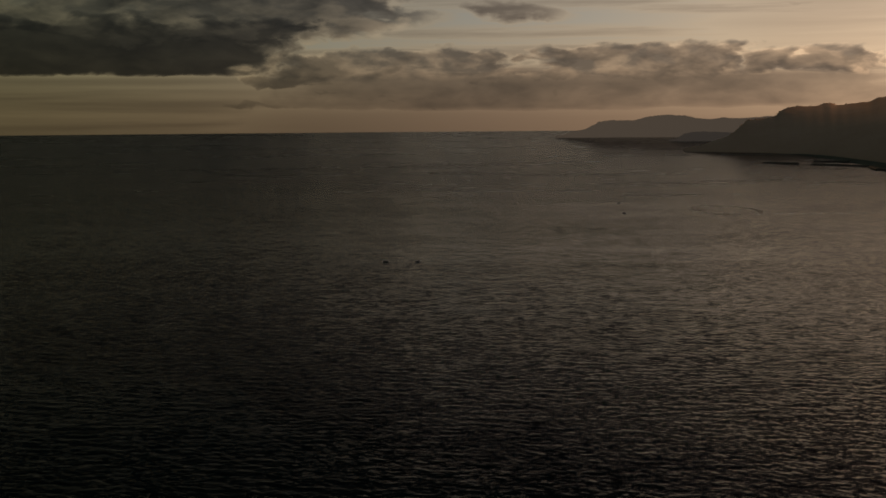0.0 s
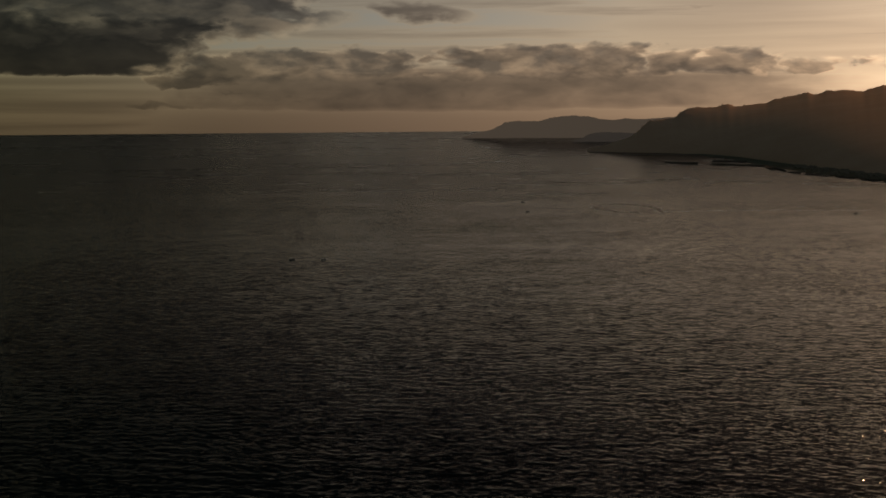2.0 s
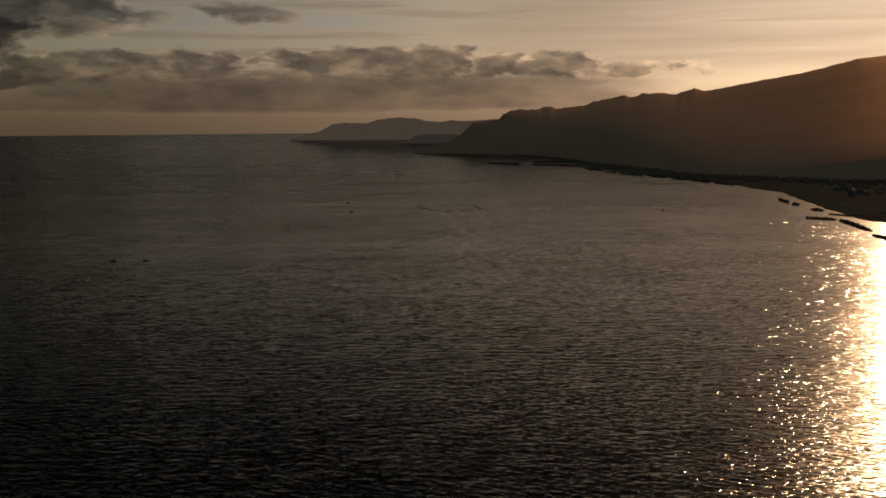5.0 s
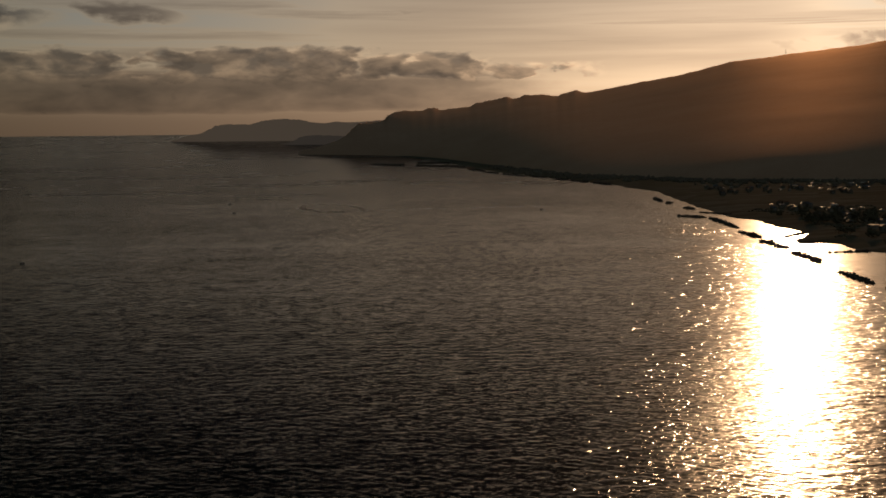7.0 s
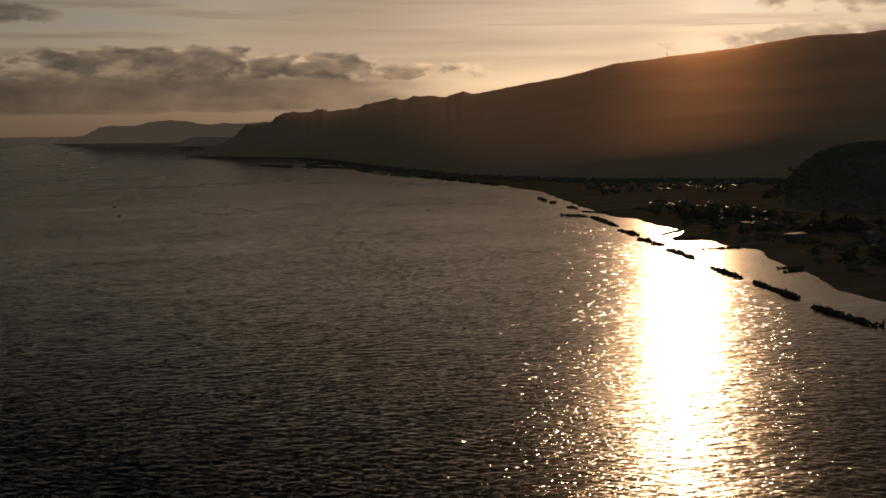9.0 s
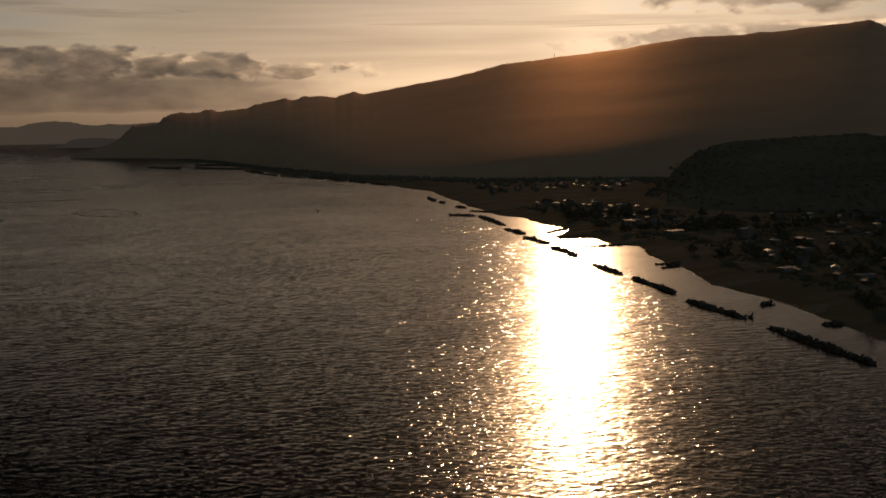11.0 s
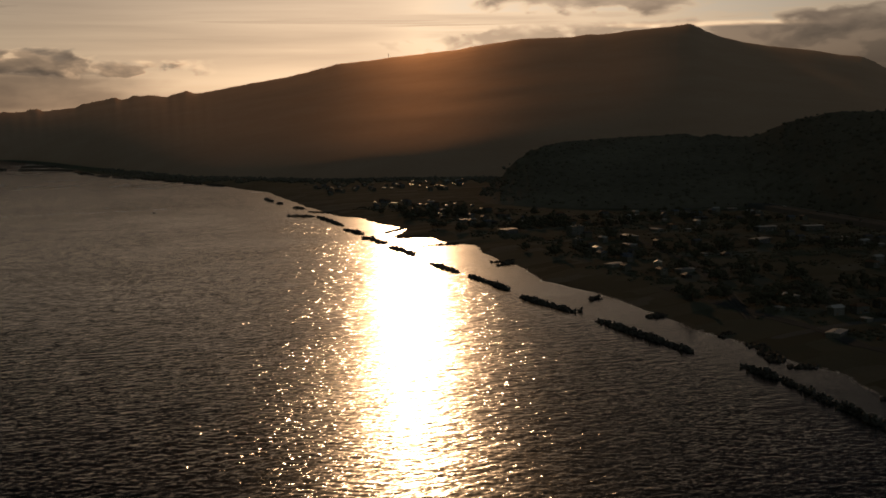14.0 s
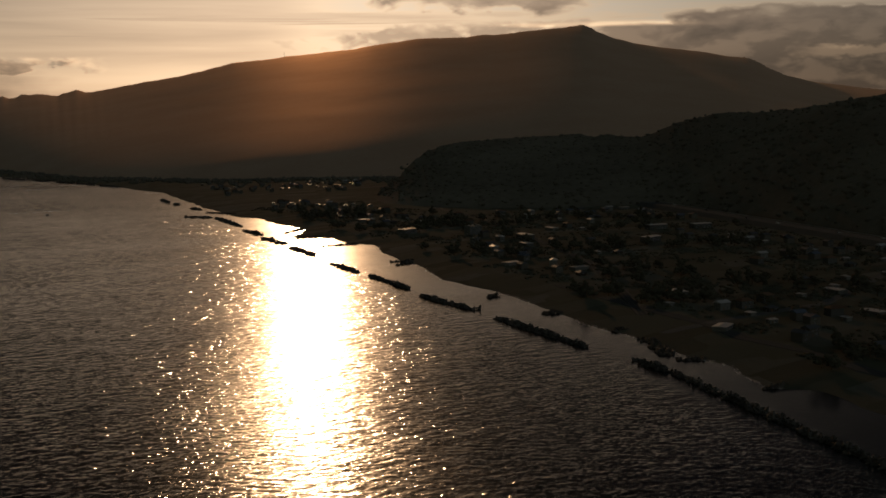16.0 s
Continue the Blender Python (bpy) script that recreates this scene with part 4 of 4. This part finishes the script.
TREES = [tree(6.5, 3.2, "dark broad-crowned tree beside houses", 1), tree(8.5, 3.6, "tall dark tree with an uneven crown", 2), tree(7, 3.0, "dark wind-bent shore pine", 3, True), tree(4.8, 2.6, "small dark garden tree", 4)]
rng = random.Random(21)
done = 0
for _ in range(4000):
    s, d = rng.uniform(0, 1250), 30 + abs(rng.gauss(0, 190))
    x, y = place(s, curve(SHORE, s) + d)
    a = math.degrees(math.atan2(x - EYE.x, y - EYE.y))
    if done < 250 and 30 < a < 64 and land_ok(x, y, 28) and rough(x, y, 90, 3, 15.0) > 0.1 and clear_of(x, y, (HIGHWAY,), 20) and clear_of(x, y, (COAST,), 8):
        if all((x - hx) ** 2 + (y - hy) ** 2 > 81 for hx, hy, _, _ in homes):
            copy_thing(rng.choice(TREES), pose(x, y, ground_at(x, y), 0, 0, rng.uniform(0, 360)) @ Matrix.Scale(rng.uniform(0.8, 1.3), 4))
            done += 1
for root in TREES:
    for o in (*root.children_recursive, root):
        bpy.data.objects.remove(o)


def canopy(name, host, points, count, size, label, seed, mat, loose=6.0):
    """Crowns standing out of a wooded slope, as one object under host, scattered over the given points."""
    r = random.Random(seed)
    ball = bmesh.new()
    bmesh.ops.create_icosphere(ball, subdivisions=1, radius=1.0)
    bv, bf = [v.co.copy() for v in ball.verts], [[v.index for v in f.verts] for f in ball.faces]
    ball.free()
    verts, faces = [], []
    for _ in range(count):
        c = r.choice(points)
        k = size * r.uniform(0.55, 1.25)
        n0 = len(verts)
        off = Vector((r.uniform(-loose, loose), r.uniform(-loose, loose), k * -0.15))
        for v in bv:
            f = k * (1 + 0.5 * noise.noise(v * 1.4 + c))
            verts.append((c.x + off.x + v.x * f, c.y + off.y + v.y * f, c.z + off.z + v.z * f * 0.75))
        faces += [[n0 + i for i in f] for f in bf]
    me = bpy.data.meshes.new(name)
    me.from_pydata(verts, [], faces)
    me.polygons.foreach_set("use_smooth", [True] * len(faces))
    me.materials.append(mat)
    ob = new(name, me)
    ob.parent, ob.matrix_parent_inverse = host, Matrix.Translation(-host.location)
    return tagged(ob, label, kind="stuff")


canopy("woodland", hill, [v.co.copy() for v in hill_slope.data.vertices if v.co.z > 9], 5200, 2.8, "dense dark trees covering the slope", 31, FOREST_NEAR)
foot_pts = []
rng = random.Random(5)
for _ in range(700):   # woods along the mountain's foot
    a = rng.uniform(20, 42)
    r0 = curve(FOOT, a) - abs(rng.gauss(0, 70)) + 20
    x, y = EYE.x + r0 * math.sin(radians(a)), EYE.y + r0 * math.cos(radians(a))
    foot_pts.append(Vector((x, y, ground_at(x, y) + 1)))
canopy("foot_woodland", mountain, foot_pts, 1200, 4.5, "dark woods along the mountain's foot", 33, FOREST_NEAR, 14.0)
scrub_pts = []
while len(scrub_pts) < 2600:   # gardens, hedges and scrub between the houses
    s, d = rng.uniform(20, 1300), rng.uniform(34, 620)
    x, y = place(s, curve(SHORE, s) + d)
    if land_ok(x, y, 30) and rough(x, y, 60, 3, 25.0) > -0.15 and clear_of(x, y, (HIGHWAY,), 17) and clear_of(x, y, (COAST,), 7):
        scrub_pts.append(Vector((x, y, ground_at(x, y) + 0.2)))
scrub_root = empty("scrub", 700, 500, 3)
canopy("hedge_scrub", scrub_root, scrub_pts, 6500, 1.5, "low dark hedges and garden bushes", 34, LEAF, 5.0)
tagged(scrub_root, "low dark hedges and bushes scattered over the plain", "scrub", kind="stuff")
canopy("treeline", mountain, CREST_LINE, 900, 3.2, "uneven line of trees along the ridge", 32, FOREST, 3.0)


# ---- vehicles ----
def car(paint, label):
    root = empty("car", 0, 0, -80)
    bm = bmesh.new()
    prof = [(-2.1, 0.35), (-2.15, 0.85), (-1.7, 0.98), (-1.1, 1.45), (0.5, 1.48), (1.2, 1.0), (2.05, 0.82), (2.15, 0.4)]
    rows_v = [[bm.verts.new((x, y * (0.84 if z > 1.2 else 1.0), z)) for x, z in prof] for y in (-0.85, 0.85)]
    for i in range(len(prof)):
        j = (i + 1) % len(prof)
        bm.faces.new((rows_v[0][i], rows_v[0][j], rows_v[1][j], rows_v[1][i]))
    bm.faces.new(rows_v[0][::-1])
    bm.faces.new(rows_v[1])
    part("body", bm, paint, root)
    for x, tilt in ((0.88, 52), (-1.42, -44)):
        g = part("windscreen", one_box((0.05, 1.35, 0.62)), GLASS, root)
        g.matrix_basis = pose(x, 0, 1.24, 0, -tilt, 0)
    for y in (-0.86, 0.86):
        part("side_window", one_box((1.5, 0.04, 0.36), (-0.3, y * 0.93, 1.2)), GLASS, root)
        part("headlight", one_box((0.08, 0.34, 0.14), (2.12, y * 0.7, 0.68)), LENS_CLEAR, root)
        part("tail_light", one_box((0.08, 0.3, 0.16), (-2.14, y * 0.72, 0.8)), LENS_RED, root)
        for x in (-1.3, 1.35):
            wheel = part("wheel", one_tube(0.32, 0.32, 0.2, pose(x, y - 0.1, 0.32, -90), 14), RUBBER, root)
            part("rim", one_tube(0.19, 0.19, 0.22, pose(x, y - 0.11, 0.32, -90), 10), STEEL, wheel)
    return tagged(root, label, "car", "cars on the roads")


CARS = [car(CAR_PAINT[0], "white hatchback car on the road"), car(CAR_PAINT[1], "silver car on the road"), car(CAR_PAINT[2], "dark car on the road")]
rng = random.Random(5)
for fine, ks, rise, off in ((COAST, (14, 19, 24, 27, 33, 41), 0.12, 1.8), (HIGHWAY, (12, 21, 33, 40, 52, 58, 66, 75), 3.5, 4.0)):
    for k in ks:
        if k + 1 < len(fine):
            (x0, y0), (x1, y1) = fine[k], fine[k + 1]
            side = rng.choice((-1, 1))
            t = Vector((x1 - x0, y1 - y0, 0)).normalized()
            x, y = x0 - t.y * off * side, y0 + t.x * off * side
            copy_thing(rng.choice(CARS), pose(x, y, ground_at(x0, y0) + rise, 0, 0, math.degrees(math.atan2(t.y, t.x)) + (180 if side > 0 else 0)))
for root in CARS:
    for o in (*root.children_recursive, root):
        bpy.data.objects.remove(o)


# ---- boats and water marks ----
def boat(x, y, rz, size):
    root = empty("fishing_boat", x, y, -0.1, rz)
    bm = bmesh.new()
    secs = []
    for t in (0.0, 0.25, 0.55, 0.8, 1.0):
        wv, lift_z = 1.0 * (1 - t ** 3) + 0.02, 0.25 * t * t
        secs.append([bm.verts.new((size * (t - 0.5) * 5, size * yy * wv, size * (zz + lift_z))) for yy, zz in ((-0.9, 0.75), (-0.75, 0.2), (0, -0.1), (0.75, 0.2), (0.9, 0.75))])
    for p, q in zip(secs, secs[1:]):
        for i in range(4):
            bm.faces.new((p[i], q[i], q[i + 1], p[i + 1]))
        bm.faces.new((p[4], q[4], q[0], p[0]))
    bm.faces.new(secs[0])
    part("hull", bm, HULL, root)
    part("cabin", one_box((1.2 * size, 1.0 * size, 0.7 * size), (-0.9 * size, 0, 0.95 * size), 0.08), HULL, root)
    part("cabin_window", one_box((0.05, 0.9 * size, 0.4 * size), (-0.28 * size, 0, 1.05 * size)), GLASS, root)
    part("mast", one_tube(0.05 * size, 0.03 * size, 0.9 * size, pose(-1.2 * size, 0, 1.0 * size)), STEEL, root)
    tagged(root, "small fishing boat lying on the open sea", "boat", "fishing boats")


for b_ in ((-43, 904, 8, 0.85), (-19, 903, 190, 0.75), (227, 1567, 20, 1.0), (207, 1385, 10, 1.0), (560, 1290, 30, 1.0)):
    boat(*b_)

rng = random.Random(9)
verts, faces = [], []


def fleck(x, y, size, rz):
    n0 = len(verts)
    k = 7
    for i in range(k):
        a = 6.283 * i / k
        r = size * rng.uniform(0.5, 1.0)
        u, v = math.cos(a) * r * 2.6, math.sin(a) * r * 0.55
        verts.append((x + u * math.cos(rz) - v * math.sin(rz), y + u * math.sin(rz) + v * math.cos(rz), 0.35))
    faces.append(list(range(n0, n0 + k)))


for _ in range(420):
    a = rng.uniform(0, 6.283)
    if rough(math.cos(a) * 3, math.sin(a) * 3, 1.0, 3, 2.2) > -0.15:
        k = rng.gauss(1.0, 0.07)
        fleck(333 + 34 * k * math.cos(a), 1425 + 78 * k * math.sin(a), rng.uniform(0.7, 1.8), a + 1.57 + rng.uniform(-0.5, 0.5))
for _ in range(160):
    t = rng.random()
    fleck(350 + 260 * t, 1352 + 10 * math.sin(t * 5) + rng.gauss(0, 2.5), rng.uniform(0.4, 1.0), rng.uniform(-0.3, 0.3))
for _ in range(700):
    s = rng.uniform(60, 1050)
    x, y = place(s, shore_n(s) - rng.uniform(-0.4, 1.6))
    if rough(s, 1.0, 60, 3, 6.0) > 0.0:
        fleck(x, y, rng.uniform(0.25, 0.6), 1.34 + rng.uniform(-0.3, 0.3))
me = bpy.data.meshes.new("foam")
me.from_pydata(verts, [], faces)
me.materials.append(FOAM)
tagged(new("foam", me), "thin broken foam on the sea and along the shore", "foam", kind="stuff")


# radio mast on the ridge
ma, mr = radians(33.1), curve(CREST, 33.1)
mast = empty("radio_mast", EYE.x + mr * math.sin(ma), EYE.y + mr * math.cos(ma), EYE.z + mr * math.tan(radians(curve(RIDGE, 33.1))) - 2)
tagged(mast, "thin steel radio mast on the mountain ridge", "mast")
part("pole", one_tube(0.9, 0.4, 24), STEEL, mast)
for z_ in (14, 20):
    part("antenna", one_box((3.0, 0.5, 1.2), (0, 0, z_), 0.1), STEEL, mast)
